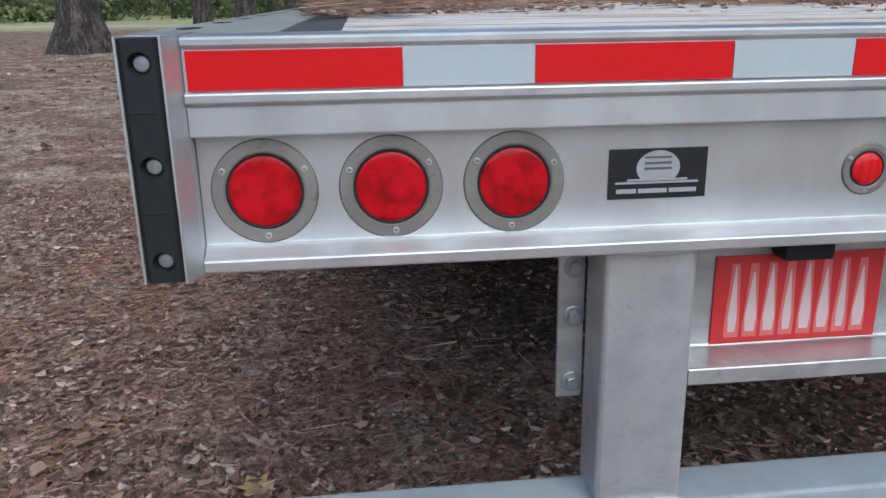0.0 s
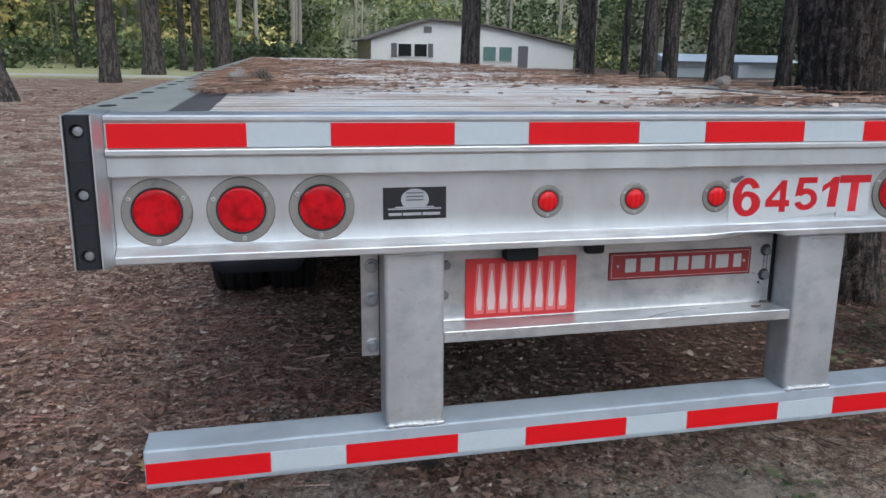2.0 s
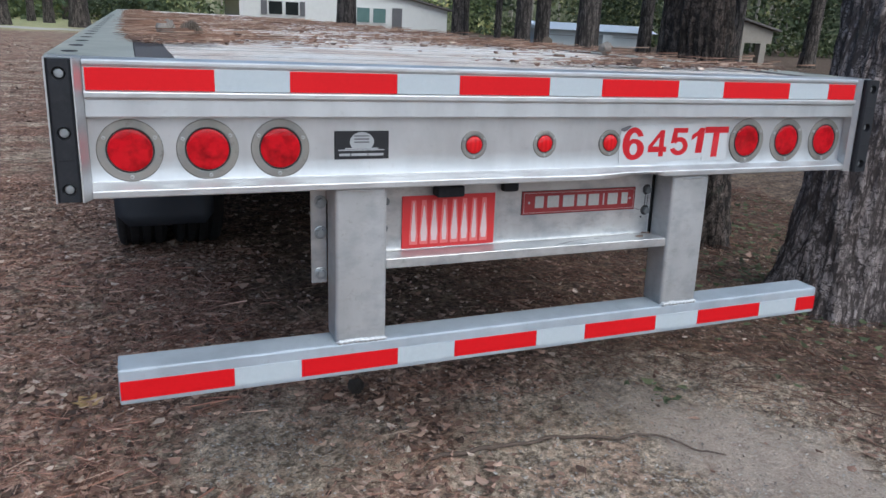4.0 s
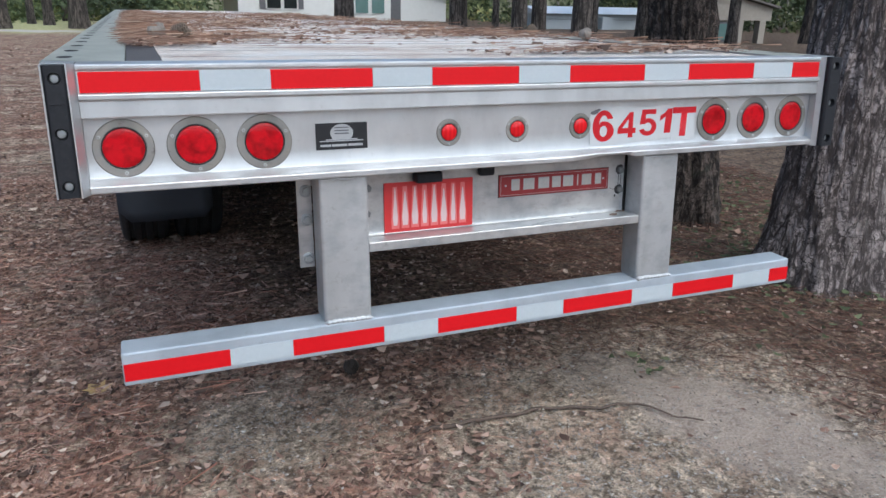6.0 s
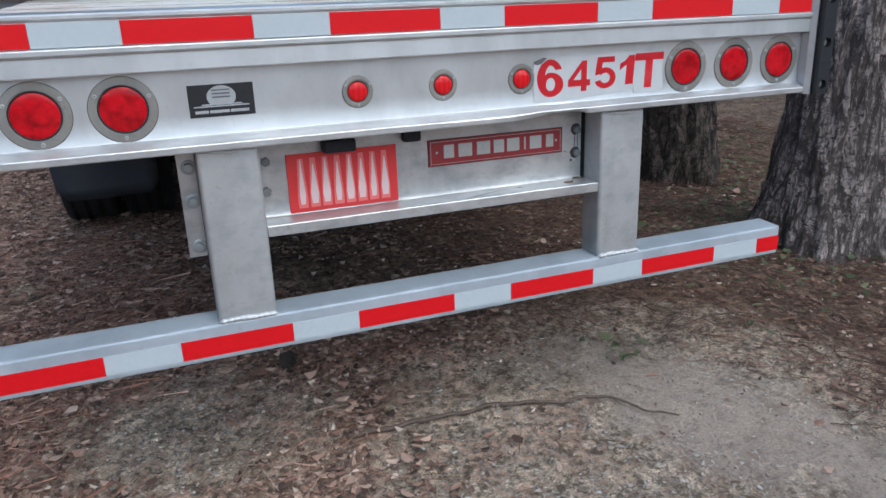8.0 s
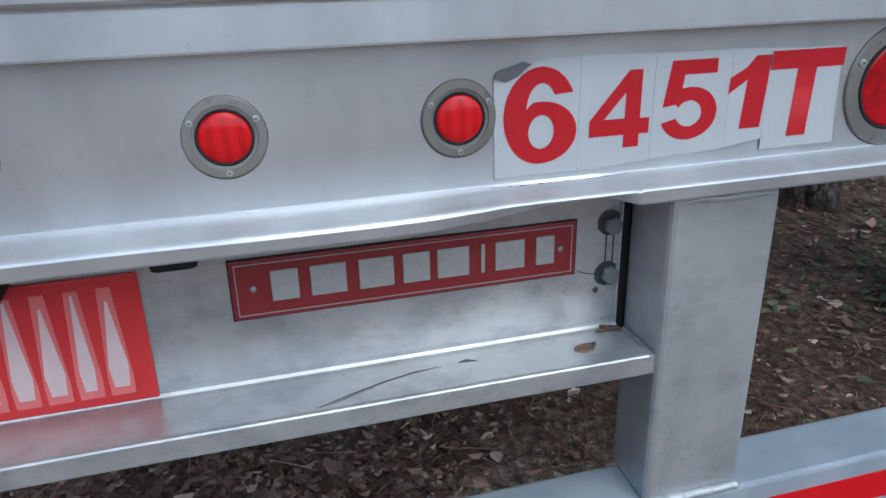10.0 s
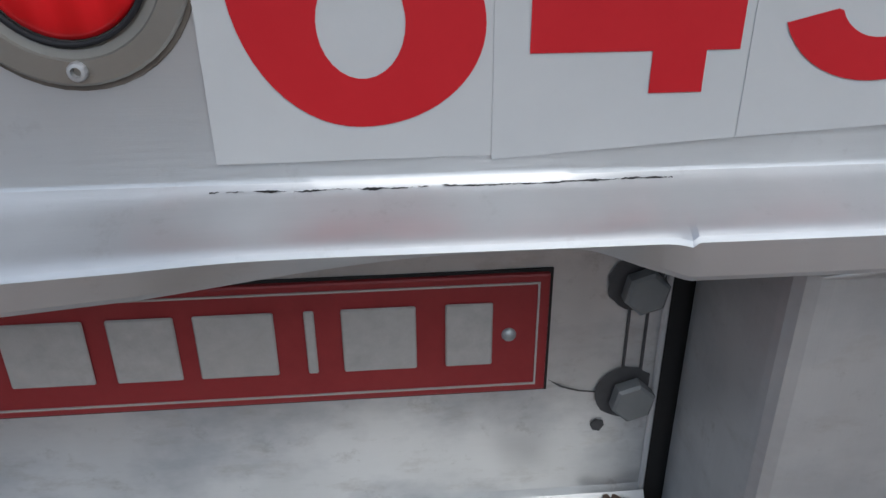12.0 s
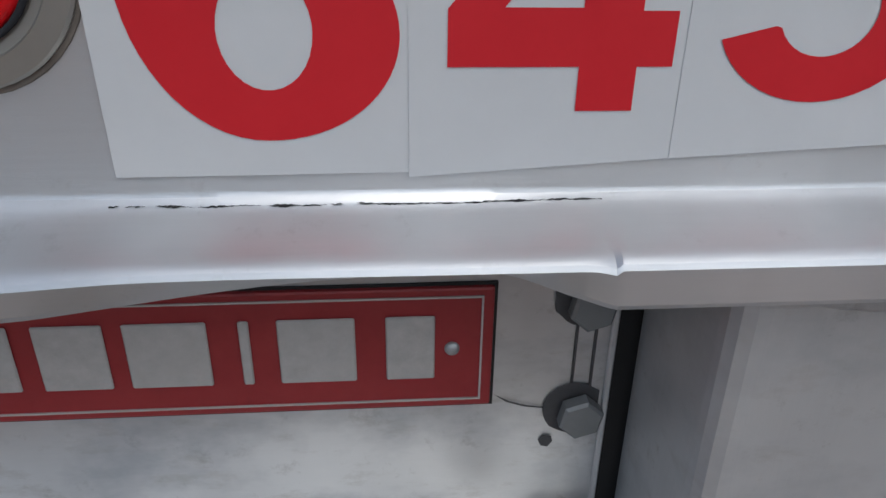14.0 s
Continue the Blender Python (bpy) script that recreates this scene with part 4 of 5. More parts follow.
part("plate_lamp", lean(box(-0.317, -0.232, 0.070, CMY - 0.001, 0.958, 0.99, 0.006)), RUBBER, trailer, "black rubber plate lamp under the rail")
part("plate_lamp", lean(box(-0.097, -0.045, 0.085, CMY - 0.001, 0.962, 0.998, 0.01)), RUBBER, trailer, "black rubber grommet under the rail")
for x, z in ((0.4535, 0.8755), (0.4535, 0.9440), (-0.463, 0.946), (-0.468, 0.868)):
    part("bolt", lean(hex_bolt((x, CMY - 0.002, z), 0.0125, False)), OLD_BOLT, trailer)
def blot(pts, y, label):
    """A thin dark patch lying on the crossmember's face."""
    bm = bmesh.new()
    bm.faces.new([bm.verts.new((x, y, z)) for x, z in pts])
    part("dark_patch", lean(bm), MARK_BLACK, cross, label)


# Grimy patches round two bolts, painted dark for the shade in their recesses.
for x, z, r in ((0.4515, 0.8755, 0.0185), (0.4525, 0.9455, 0.0185)):
    rim = [(x + r * (1 + 0.10 * noise.noise((k * 0.9, z * 40, 1))) * math.cos(k * math.tau / 26) * 0.94, z + r * (0.92 + 0.10 * noise.noise((k * 0.9, z * 40, 7))) * math.sin(k * math.tau / 26)) for k in range(26)]
    blot([p for p in rim if p[0] < 0.4665], CMY - 0.0012, "dark grime and painted recess shade round a bolt")
for x in (0.4490, 0.4592):
    part("slot_edge", lean(box(x - 0.0007, x + 0.0007, CMY - 0.0013, CMY, 0.888, 0.934)), MARK_BLACK, cross, "dark edge of an upright slot")
blot([(0.4065, 0.8872), (0.4150, 0.8822), (0.4250, 0.8788), (0.4360, 0.8772), (0.4362, 0.8762), (0.4245, 0.8777), (0.4140, 0.8813)], CMY - 0.0014, "thin dark scratch")
blot([(0.4330, 0.8545), (0.4365, 0.8575), (0.4405, 0.8568), (0.4415, 0.8530), (0.4390, 0.8490), (0.4350, 0.8500)], CMY - 0.0014, "small dark chip")


# uprights
def upright(x0, x1):
    bm = box(x0, x1, 0.0210, 0.1170, 0.568, 1.0092, 0.013, 4)
    for v in bm.verts:
        v.co.y += 0.0016 * noise.noise((v.co.x * 9, v.co.z * 5, 4))
    p = part("bumper_upright", lean(bm), ALU_POST, trailer, "dull welded aluminium tube upright")
    for x_a, x_b, y_c, z_c, r_c in ((x0 - 0.004, x1 + 0.004, 0.0175, 0.5755, 0.0070), (x0 + 0.006, x1 - 0.006, 0.0208, 1.0010, 0.0046)):
        ring = [(y_c + r_c * math.cos(t), z_c + r_c * math.sin(t)) for t in np.linspace(0, 2 * math.pi, 11)[:-1]]
        bm = extrude_x(ring, list(np.linspace(x_a, x_b, 90)))
        flat = 0.45 if z_c > 0.8 else 1.0
        for v in bm.verts:
            k = 0.82 + 0.18 * abs(math.sin(v.co.x * 210)) + 0.25 * noise.noise((v.co.x * 60, 0, z_c))
            taper = 0.012 if z_c < 0.8 else 0.035
            k *= min((v.co.x - x_a + 0.001) / taper, (x_b + 0.001 - v.co.x) / taper, 1.0)
            v.co.y, v.co.z = y_c + (v.co.y - y_c) * k * flat, z_c + (v.co.z - z_c) * k + 0.0022 * noise.noise((v.co.x * 30, 5, z_c))
        part("weld", lean(bm), WELD, p, "bright rippled weld bead", True)
    return p


upright(-0.632, -0.4865)
upright(0.4800, 0.6265)
bracket = part("side_bracket", lean(box(-0.6765, -0.6325, 0.1190, 0.1275, 0.7175, 1.009, 0.0015)), WHITE_ALU, trailer, "bolted aluminium bracket")
for z in (0.950, 0.864, 0.745):
    part("bolt", lean(hex_bolt((-0.6500, 0.1190, z), 0.0125)), BOLT, bracket)

beam = part("rear_bumper", lean(box(-1.191, 1.191, 0.014, 0.106, 0.4765, 0.5720, 0.006)), ALU_BEAM, trailer, "long aluminium underride bumper beam")
tape(-1.1885, 1.1905, 0.0138, 0.4900, 0.5400)


# ---- trailer deck ----
LEN = 14.6
PLANK = 0.152
prof = [(0.0, 1.298)]
for k in range(3):
    o = k * PLANK / 3
    prof += [(o + 0.0005, 1.3175), (o + 0.020, 1.3175), (o + 0.0215, 1.3245), (o + 0.023, 1.3255), (o + 0.0475, 1.3255), (o + 0.0495, 1.3245)]
prof += [(PLANK - 0.001, 1.298)]
bm = extrude_x(prof, [-1.008, -0.5, 0.0, 0.5, 1.008])
bmesh.ops.translate(bm, verts=bm.verts[:], vec=(0, 0, -1.3))
first = part("deck_plank", bm, DECK, trailer, "ribbed aluminium cross plank dusted brown")
first.data.materials.append(GROOVE)
for q in first.data.polygons:
    if 0.0170 < q.center.z < 0.0235:
        q.material_index = 1
first.location = (0, 0.092, 1.3)
for i in range(1, int(LEN / PLANK) - 1):
    o = first.copy()
    scene.collection.objects.link(o)
    o.location = (0, 0.092 + i * PLANK, 1.3 + 0.0008 * math.sin(i * 2.1))

for s in (-1, 1):
    # side rail top in three lengths, with stake slots along it
    y = 0.092
    for seg_len in (1.02, 4.4, 9.0):
        y1 = min(y + seg_len, LEN)
        a, b = sorted((s * 1.098, s * 1.2935))
        part("side_rail", box(a, b, y, y1 - 0.002, 1.02, 1.3265, 0.004), ALU_RAIL, trailer, "smooth grey aluminium side rail")
        y = y1
    a, b = sorted((s * 1.0095, s * 1.0965))
    part("nailer_strip", box(a, b, 0.093, LEN, 1.29, 1.3255, 0.002), NAILER, trailer, "dark wooden nailer strip")
    for k in range(24):
        yc = 0.245 + 0.29 * k
        bm = bmesh.new()
        n = 18
        ring = [bm.verts.new((s * 1.247 + 0.02 * math.cos(2 * math.pi * i / n), yc + 0.045 * math.sin(2 * math.pi * i / n), 1.3272)) for i in range(n)]
        bm.faces.new(ring)
        part("stake_slot", bm, DARK, trailer, "dark open stake slot")
    bm = box(s * 0.48 - 0.06, s * 0.48 + 0.06, 0.3, LEN - 0.3, 0.86, 1.295, 0.004)
    part("main_beam", bm, ALU_POST, trailer)
part("front_rail", box(-1.2935, 1.2935, LEN, LEN + 0.06, 1.02, 1.3265, 0.004), ALU, trailer)


def wheel(x, y, width, outer):
    r, rim_r = 0.50, 0.29
    z = 0.05 + r
    prof = [(rim_r, -0.46), (rim_r + 0.05, -0.5), (r - 0.05, -0.5), (r - 0.015, -0.46), (r, -0.38)]
    for k in (-0.24, 0.0, 0.24):
        prof += [(r, k - 0.09), (r - 0.012, k - 0.07), (r - 0.012, k + 0.0), (r, k + 0.02)]
    prof += [(r, 0.38), (r - 0.015, 0.46), (r - 0.05, 0.5), (rim_r + 0.05, 0.5), (rim_r, 0.46)]
    bm = bmesh.new()
    seg = 48
    rings = [[bm.verts.new((x + h * width, y + q * math.cos(2 * math.pi * i / seg), z + q * math.sin(2 * math.pi * i / seg))) for i in range(seg)] for q, h in prof]
    for a, b in zip(rings, rings[1:]):
        for i in range(seg):
            bm.faces.new((a[i], a[(i + 1) % seg], b[(i + 1) % seg], b[i]))
    w = part("wheel", bm, TYRE, trailer, "black trailer tyre on soil")
    bm = bmesh.new()
    bmesh.ops.create_cone(bm, cap_ends=True, segments=40, radius1=rim_r, radius2=rim_r - 0.03, depth=width * 0.8, matrix=Matrix.Translation((x, y, z)) @ Matrix.Rotation(math.pi / 2 * outer, 4, "Y"))
    part("rim", bm, ALU, w)


def flap_mesh(side):
    """A hanging sheet, narrower at its rounded foot and bellied by the wind."""
    bm = bmesh.new()
    rows = []
    for k in range(13):
        u = k / 12
        z = 0.305 + 0.70 * u
        round_in = 0.05 * max(0.0, 1 - u / 0.10) ** 2
        a, b = 0.735 + round_in, 1.228 + 0.026 * min(u * 2, 1) - round_in
        rows.append([bm.verts.new((side * (a + (b - a) * i / 8), 2.30 - 0.03 * (1 - u) ** 2 + 0.008 * math.sin(i * 0.9 + u * 2) + d, z)) for d in (0.0, 0.012) for i in range(9)])
    for lo, hi in zip(rows, rows[1:]):
        for o in (0, 9):
            for i in range(8):
                bm.faces.new((lo[o + i], lo[o + i + 1], hi[o + i + 1], hi[o + i]))
        for i in (0, 8):
            bm.faces.new((lo[i], lo[9 + i], hi[9 + i], hi[i]))
    for i in range(8):
        bm.faces.new((rows[0][i], rows[0][i + 1], rows[0][10 + i], rows[0][9 + i]))
    return bm


def tube_x(x0, x1, y, z, r):
    ring = [(y + r * math.cos(t), z + r * math.sin(t)) for t in np.linspace(0, 2 * math.pi, 21)[:-1]]
    return extrude_x(ring, [x0, x1])


for s in (-1, 1):
    for y in (2.85, 4.1):
        for x in (0.80, 1.11):
            wheel(s * x, y, 0.27, s)
        # Undercarriage not made out, added near-black to stand for the deep shade.
        part("brake_drum", tube_x(s * 0.46, s * 0.64, y, 0.55, 0.21), DARK, trailer)
        part("hanger", box(s * 0.52 - 0.05, s * 0.52 + 0.05, y - 0.42, y - 0.12, 0.42, 0.90, 0.01), DARK, trailer)
    part("mud_flap", flap_mesh(s), FLAP, trailer, "hanging dark grey rubber mud flap", True)
# Axles likewise added near-black for the shade under the deck.
for y in (2.85, 4.1):
    part("axle", tube_x(-0.64, 0.64, y, 0.55, 0.065), DARK, trailer, "axle tube added near-black for the shade under the deck")


# ---- litter on the deck ----
def deck_keep(x, y):
    n = noise.noise((x * 0.8, y * 1.9, 21)) + 0.6 * noise.noise((x * 2.2, y * 5.0, 4))
    left = 1.4 * math.exp(-((x + 1.0 - 0.05 * math.sin(y * 3)) / 0.12) ** 2) * smooth(0.55, 0.85, y)
    near = 1.3 * math.exp(-(((x - 0.62) / 0.42) ** 2 + ((y - 0.25 - 0.06 * x) / 0.07) ** 2))
    far = smooth(0.45, 1.5, y)
    drift = max(0.0, n - 0.24 + 0.22 * smooth(0.0, 0.8, x)) * 1.5
    return min((drift + 0.03) * far + left + near, 1.0) * (1.0 if y > 0.1 else 0.0)


def deck_z(x, y):
    return 1.327 + 0.012 * max(0, noise.noise((x * 4, y * 4, 9)))


strew("deck_pine_needles", 32000, (-1.12, 1.2, 0.1, 9.0), deck_keep, 0.045, "needle", NEEDLES, "brown pine needles drifted across the deck", deck_z, 0.003, 31, 0.55)
strew("deck_bark_bits", 20000, (-1.12, 1.2, 0.1, 9.0), deck_keep, 0.012, "leaf", LEAVES, "bark bits and dead leaves on the deck", deck_z, 0.002, 33, 0.7)


def pine_cone(x, y, z, size, yaw, material=CONE):
    c = thing("pine_cone", "open grey-brown pine cone lying on its side", "pine cone", "pine cones", (x, y, z))
    bm = bmesh.new()
    n = 95
    for i in range(n):
        u = (i + 0.5) / n
        r = size * 0.46 * math.sin(math.pi * (0.16 + 0.80 * u)) ** 0.7
        rot = Matrix.Rotation(i * 2.39996, 4, "X")
        px = size * (u - 0.5) * 0.95
        w, l = size * (0.06 + 0.05 * math.sin(math.pi * u)), r * (0.92 + 0.12 * math.sin(i * 5.3))
        back = 0.16 * size * (0.9 - u)
        pts = [(0.05 * size, -w * 0.4, 0.25 * l), (back, -w, 0.82 * l), (back + 0.02 * size, 0, l), (back, w, 0.82 * l), (0.05 * size, w * 0.4, 0.25 * l)]
        vs = [bm.verts.new(rot @ Vector((px + p[0], p[1], p[2]))) for p in pts]
        vb = [bm.verts.new(v.co + rot @ Vector((-0.03 * size, 0, 0))) for v in vs]
        bm.faces.new(vs)
        bm.faces.new(vb[::-1])
        for k in range(5):
            bm.faces.new((vs[k], vb[k], vb[(k + 1) % 5], vs[(k + 1) % 5]))
    bmesh.ops.rotate(bm, verts=bm.verts[:], cent=(0, 0, 0), matrix=Matrix.Rotation(yaw, 3, "Z"))
    bmesh.ops.translate(bm, verts=bm.verts[:], vec=(0, 0, 0.40 * size))
    part("cone", bm, material, c)


pine_cone(-0.392, 0.600, gz(0, 0) + 0.012, 0.075, 0.4, DARK_CONE)
pine_cone(-0.905, 1.00, 1.332, 0.085, 0.2)
pine_cone(-0.985, 1.03, 1.332, 0.085, 1.0, GREY_CONE)
pine_cone(1.02, 1.25, 1.328, 0.075, 0.9, GREY_CONE)
pine_cone(1.13, 2.0, 1.328, 0.075, 2.0)


def bark_piece(x, y, z, s, yaw, label="flake of dry pine bark on the deck"):
    bm = bmesh.new()
    rnd = random.Random(int(x * 977 + y * 131))
    ring = [(s * (0.75 + 0.5 * rnd.random()) * math.cos(t), 0.45 * s * (0.6 + 0.8 * rnd.random()) * math.sin(t)) for t in np.linspace(0, 2 * math.pi, 10)[:-1]]
    low = [bm.verts.new((a, b, 0.0)) for a, b in ring]
    top = [bm.verts.new((a * 0.85, b * 0.85, s * (0.1 + 0.25 * rnd.random()))) for a, b in ring]
    bm.faces.new(top)
    bm.faces.new(low[::-1])
    for i in range(len(ring)):
        j = (i + 1) % len(ring)
        bm.faces.new((low[i], low[j], top[j], top[i]))
    bmesh.ops.rotate(bm, verts=bm.verts[:], cent=(0, 0, 0), matrix=Matrix.Rotation(yaw, 3, "Z"))
    bmesh.ops.translate(bm, verts=bm.verts[:], vec=(x, y, z))
    return tagged(part("bark_piece", bm, BARK_CHIP), label, "bark", "bark flakes")


for k in range(26):
    rx, ry = random.uniform(-0.9, 1.15), 0.25 + 5 * random.random() ** 1.6
    bark_piece(rx, ry, 1.3275, random.uniform(0.012, 0.035), random.uniform(0, 3))


def stick_curve(name, pts, r, material, label, category):
    cu = bpy.data.curves.new(name, "CURVE")
    cu.dimensions, cu.bevel_depth, cu.bevel_resolution = "3D", r, 2
    sp = cu.splines.new("POLY")
    sp.points.add(len(pts) - 1)
    for i, (p, q) in enumerate(zip(sp.points, pts)):
        p.co, p.radius = (*q, 1), 1.0 - 0.7 * i / len(pts)
    cu.materials.append(material)
    tmp = new(name, cu)
    me = bpy.data.meshes.new_from_object(tmp)
    bpy.data.objects.remove(tmp)
    return tagged(new(name, me), label, category)


def ground_line(pts):
    out = []
    for (x0, y0), (x1, y1) in zip(pts, pts[1:]):
        for k in range(5):
            u = k / 5
            x, y = x0 + (x1 - x0) * u, y0 + (y1 - y0) * u + 0.006 * math.sin(9 * u + x0 * 7)
            out.append((x, y, gz(x, y) + bumps(x, y) + 0.013))
    return out


stick_curve("fallen_twig", ground_line([(-0.30, 0.10), (-0.14, 0.09), (0.0, 0.085), (0.19, 0.08), (0.36, 0.01), (0.54, -0.03), (0.61, -0.14), (0.71, -0.23)]), 0.009, TWIG, "long thin dead twig lying on bare soil", "twig")
stick_curve("fallen_twig", ground_line([(1.05, 0.30), (1.25, 0.32), (1.5, 0.27), (1.7, 0.33)]), 0.003, TWIG, "short thin pale twig lying on needles", "twig")
stick_curve("deck_twig", [(0.35 + 0.05 * k, 0.30 + 0.03 * math.sin(k), 1.335 + 0.01 * math.sin(k * 0.9)) for k in range(9)], 0.004, TWIG, "bent dead twig lying on the deck", "twig")


def big_leaf(x, y, s, yaw, material, label):
    bm = bmesh.new()
    outline = [(0, -1), (0.35, -0.6), (0.9, -0.55), (0.55, -0.1), (0.95, 0.35), (0.4, 0.4), (0, 1), (-0.4, 0.4), (-0.95, 0.35), (-0.55, -0.1), (-0.9, -0.55), (-0.35, -0.6)]
    c = bm.verts.new((0, 0, 0))
    vs = [bm.verts.new((a * s, b * s, 0.25 * s * (a * a + 0.4 * b * b))) for a, b in outline]
    for i in range(len(vs)):
        bm.faces.new((c, vs[i], vs[(i + 1) % len(vs)]))
    bmesh.ops.rotate(bm, verts=bm.verts[:], cent=(0, 0, 0), matrix=Matrix.Rotation(yaw, 3, "Z"))
    bmesh.ops.translate(bm, verts=bm.verts[:], vec=(x, y, gz(x, y) + bumps(x, y) + 0.012))
    return tagged(part("fallen_leaf", bm, material), label, "leaf", "fallen leaves")


big_leaf(-1.335, 0.795, 0.055, 0.6, LEAF_YELLOW, "curled yellow-brown fallen leaf on soil")
big_leaf(-1.345, 1.0, 0.055, 2.0, LEAVES, "curled brown fallen leaf on soil")
big_leaf(-0.96, 0.66, 0.05, 1.1, BARK_CHIP, "dark brown fallen leaf on soil")
bark_piece(0.405, 0.040, 0.7995, 0.019, 0.25, "flake of dry bark on the crossmember ledge")
for k, (x, y) in enumerate(((0.447, 0.078), (0.454, 0.083), (0.470, 0.08), (0.476, 0.074), (0.462, 0.084))):
    bark_piece(x - 0.008, y - 0.004, 0.7995, 0.006 + 0.002 * (k % 3), k * 1.3, "crumb of bark wedged in the crossmember corner")


# ---- trees ----
def trunk_mesh(r, height, seg, rings, flare, seed, lean_x=0.0, ridge=0.03, top=0.55, rise=0.35):
    verts, faces = [], []
    for k in range(rings + 1):
        u = k / rings
        z = -0.25 + (height + 0.25) * (u ** 1.8 if rings > 40 else u)
        zz = max(z, 0)
        rad = r * (1 - (1 - top) * zz / height) * (1 + flare * math.exp(-zz / rise))
        for i in range(seg):
            a = 2 * math.pi * i / seg
            c, s = math.cos(a), math.sin(a)
            root = 1 + 0.22 * flare * math.exp(-zz / 0.25) * math.sin(5 * a + seed)
            q = rad * root
            if ridge:
                n = noise.noise((c * 5.5 * r / 0.3, s * 5.5 * r / 0.3, z * 1.6 + seed))
                n2 = noise.noise((c * 14 * r / 0.3, s * 14 * r / 0.3, z * 5 + seed))
                q += ridge * (0.8 - 2.2 * abs(n)) * 0.5 + ridge * 0.45 * n2
            verts.append((q * c + lean_x * zz, q * s, z))
    for k in range(rings):
        for i in range(seg):
            j = (i + 1) % seg
            faces.append((k * seg + i, k * seg + j, (k + 1) * seg + j, (k + 1) * seg + i))
    return verts, faces


def crown_mesh(height, radius, count, seed, base):
    rnd = random.Random(seed)
    verts, faces = [], []
    for k in range(count):
        u = rnd.random()
        z = base + (height - base) * u
        rr = radius * (1 - 0.75 * u) * math.sqrt(rnd.random())
        a = rnd.uniform(0, 2 * math.pi)
        c = Vector((rr * math.cos(a), rr * math.sin(a), z))
        for q in range(7):
            d = Vector((rnd.gauss(0, 1), rnd.gauss(0, 1), rnd.gauss(0, 0.7))).normalized()
            s = Vector((-d.y, d.x, 0.2)).normalized() * 0.06
            k0 = len(verts)
            p = c + d * 0.45
            verts += [tuple(c), tuple(c + d * 0.2 + s), tuple(p), tuple(c + d * 0.2 - s)]
            faces.append((k0, k0 + 1, k0 + 2, k0 + 3))
    return verts, faces


CROWNS = [crown_mesh(21, 2.5, 260, k, 12.0) for k in range(2)]


def pine(x, y, r, label, near=False, seed=0, lean_x=0.0, flare=0.35, rise=0.35, bark=None):
    t = thing("pine_tree", label, "tree", "pine trees", (x, y, gz(x, y)))
    if near:
        v, f = trunk_mesh(r, 20, 150, 240, flare, seed, lean_x, 0.045, 0.55, rise)
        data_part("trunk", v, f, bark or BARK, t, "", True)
    else:
        v, f = trunk_mesh(r, 20, 20, 24, flare, seed, lean_x, 0.0)
        data_part("trunk", v, f, BARK_FAR, t, "", True)
    v, f = CROWNS[seed % 2]
    cr = data_part("crown", [(a + lean_x * c, b, c) for a, b, c in v], f, PINE_GREEN, t)
    bm = bmesh.new()
    rnd = random.Random(seed)
    for k in range(9):
        z = 12 + k * 0.95
        a = rnd.uniform(0, 6.28)
        ln = 2.1 * (1 - k / 12)
        m = Matrix.Translation((lean_x * z + ln / 2 * math.cos(a), ln / 2 * math.sin(a), z + 0.15 * ln)) @ Matrix.Rotation(a, 4, "Z") @ Matrix.Rotation(math.pi / 2 - 0.25, 4, "Y")
        bmesh.ops.create_cone(bm, cap_ends=False, segments=6, radius1=0.05, radius2=0.015, depth=ln, matrix=m)
    part("limbs", bm, BARK_FAR, t)
    return t


pine(2.395, 0.82, 0.222, "thick pine trunk with grey plated bark beside the trailer", True, 1, 0.0, 0.55, 0.42)
pine(2.525, 2.15, 0.208, "pine trunk beside the trailer with shade put into its dark bark", True, 2, -0.125, 0.42, 0.6, BARK_SHADED)
pine(-6.25, 14.2, 0.36, "pine with a broad flared base in the clearing", False, 3, 0.0, 0.9)
FAR_PINES = [(-5.75, 23.2, 0.27), (-5.6, 31.0, 0.38), (-2.85, 31.5, 0.34), (-5.2, 38.0, 0.16), (-4.1, 44.0, 0.2), (-4.3, 36.0, 0.2), (5.75, 23.5, 0.33), (7.7, 14.5, 0.19), (8.75, 15.4, 0.19), (7.35, 11.2, 0.2), (9.6, 23.0, 0.15), (12.0, 24.5, 0.13), (11.6, 27.5, 0.22), (13.5, 31, 0.2),
             (10.5, 12.5, 0.26), (14.0, 16, 0.25), (-11.5, 17.5, 0.25), (-17, 30, 0.25), (-22, 36, 0.25), (-14, 38, 0.22), (-19, 42, 0.2), (17, 22, 0.25), (20, 30, 0.25),
             # Unseen pines out of view, added to block low sky light and fill reflections.
             (-10, -9, 0.3), (4, -11, 0.3), (12, -5, 0.3), (-15, 2, 0.28), (-3, -16, 0.3)]
rnd_p = random.Random(77)
for k in range(34):
    az, dd = radians(rnd_p.uniform(38, 64)), rnd_p.uniform(16, 48)
    px, py = -1 + dd * math.sin(az), -1.8 + dd * math.cos(az)
    if not (19.5 < px < 29 and 34 < py < 43) and not (16.5 < px < 20.5 and 18 < py < 21):
        FAR_PINES.append((px, py, rnd_p.uniform(0.14, 0.27)))
for k in range(22):
    az, dd = radians(rnd_p.uniform(-46, 3)), rnd_p.uniform(42, 70)
    FAR_PINES.append((-1 + dd * math.sin(az), -1.8 + dd * math.cos(az), rnd_p.uniform(0.12, 0.24)))
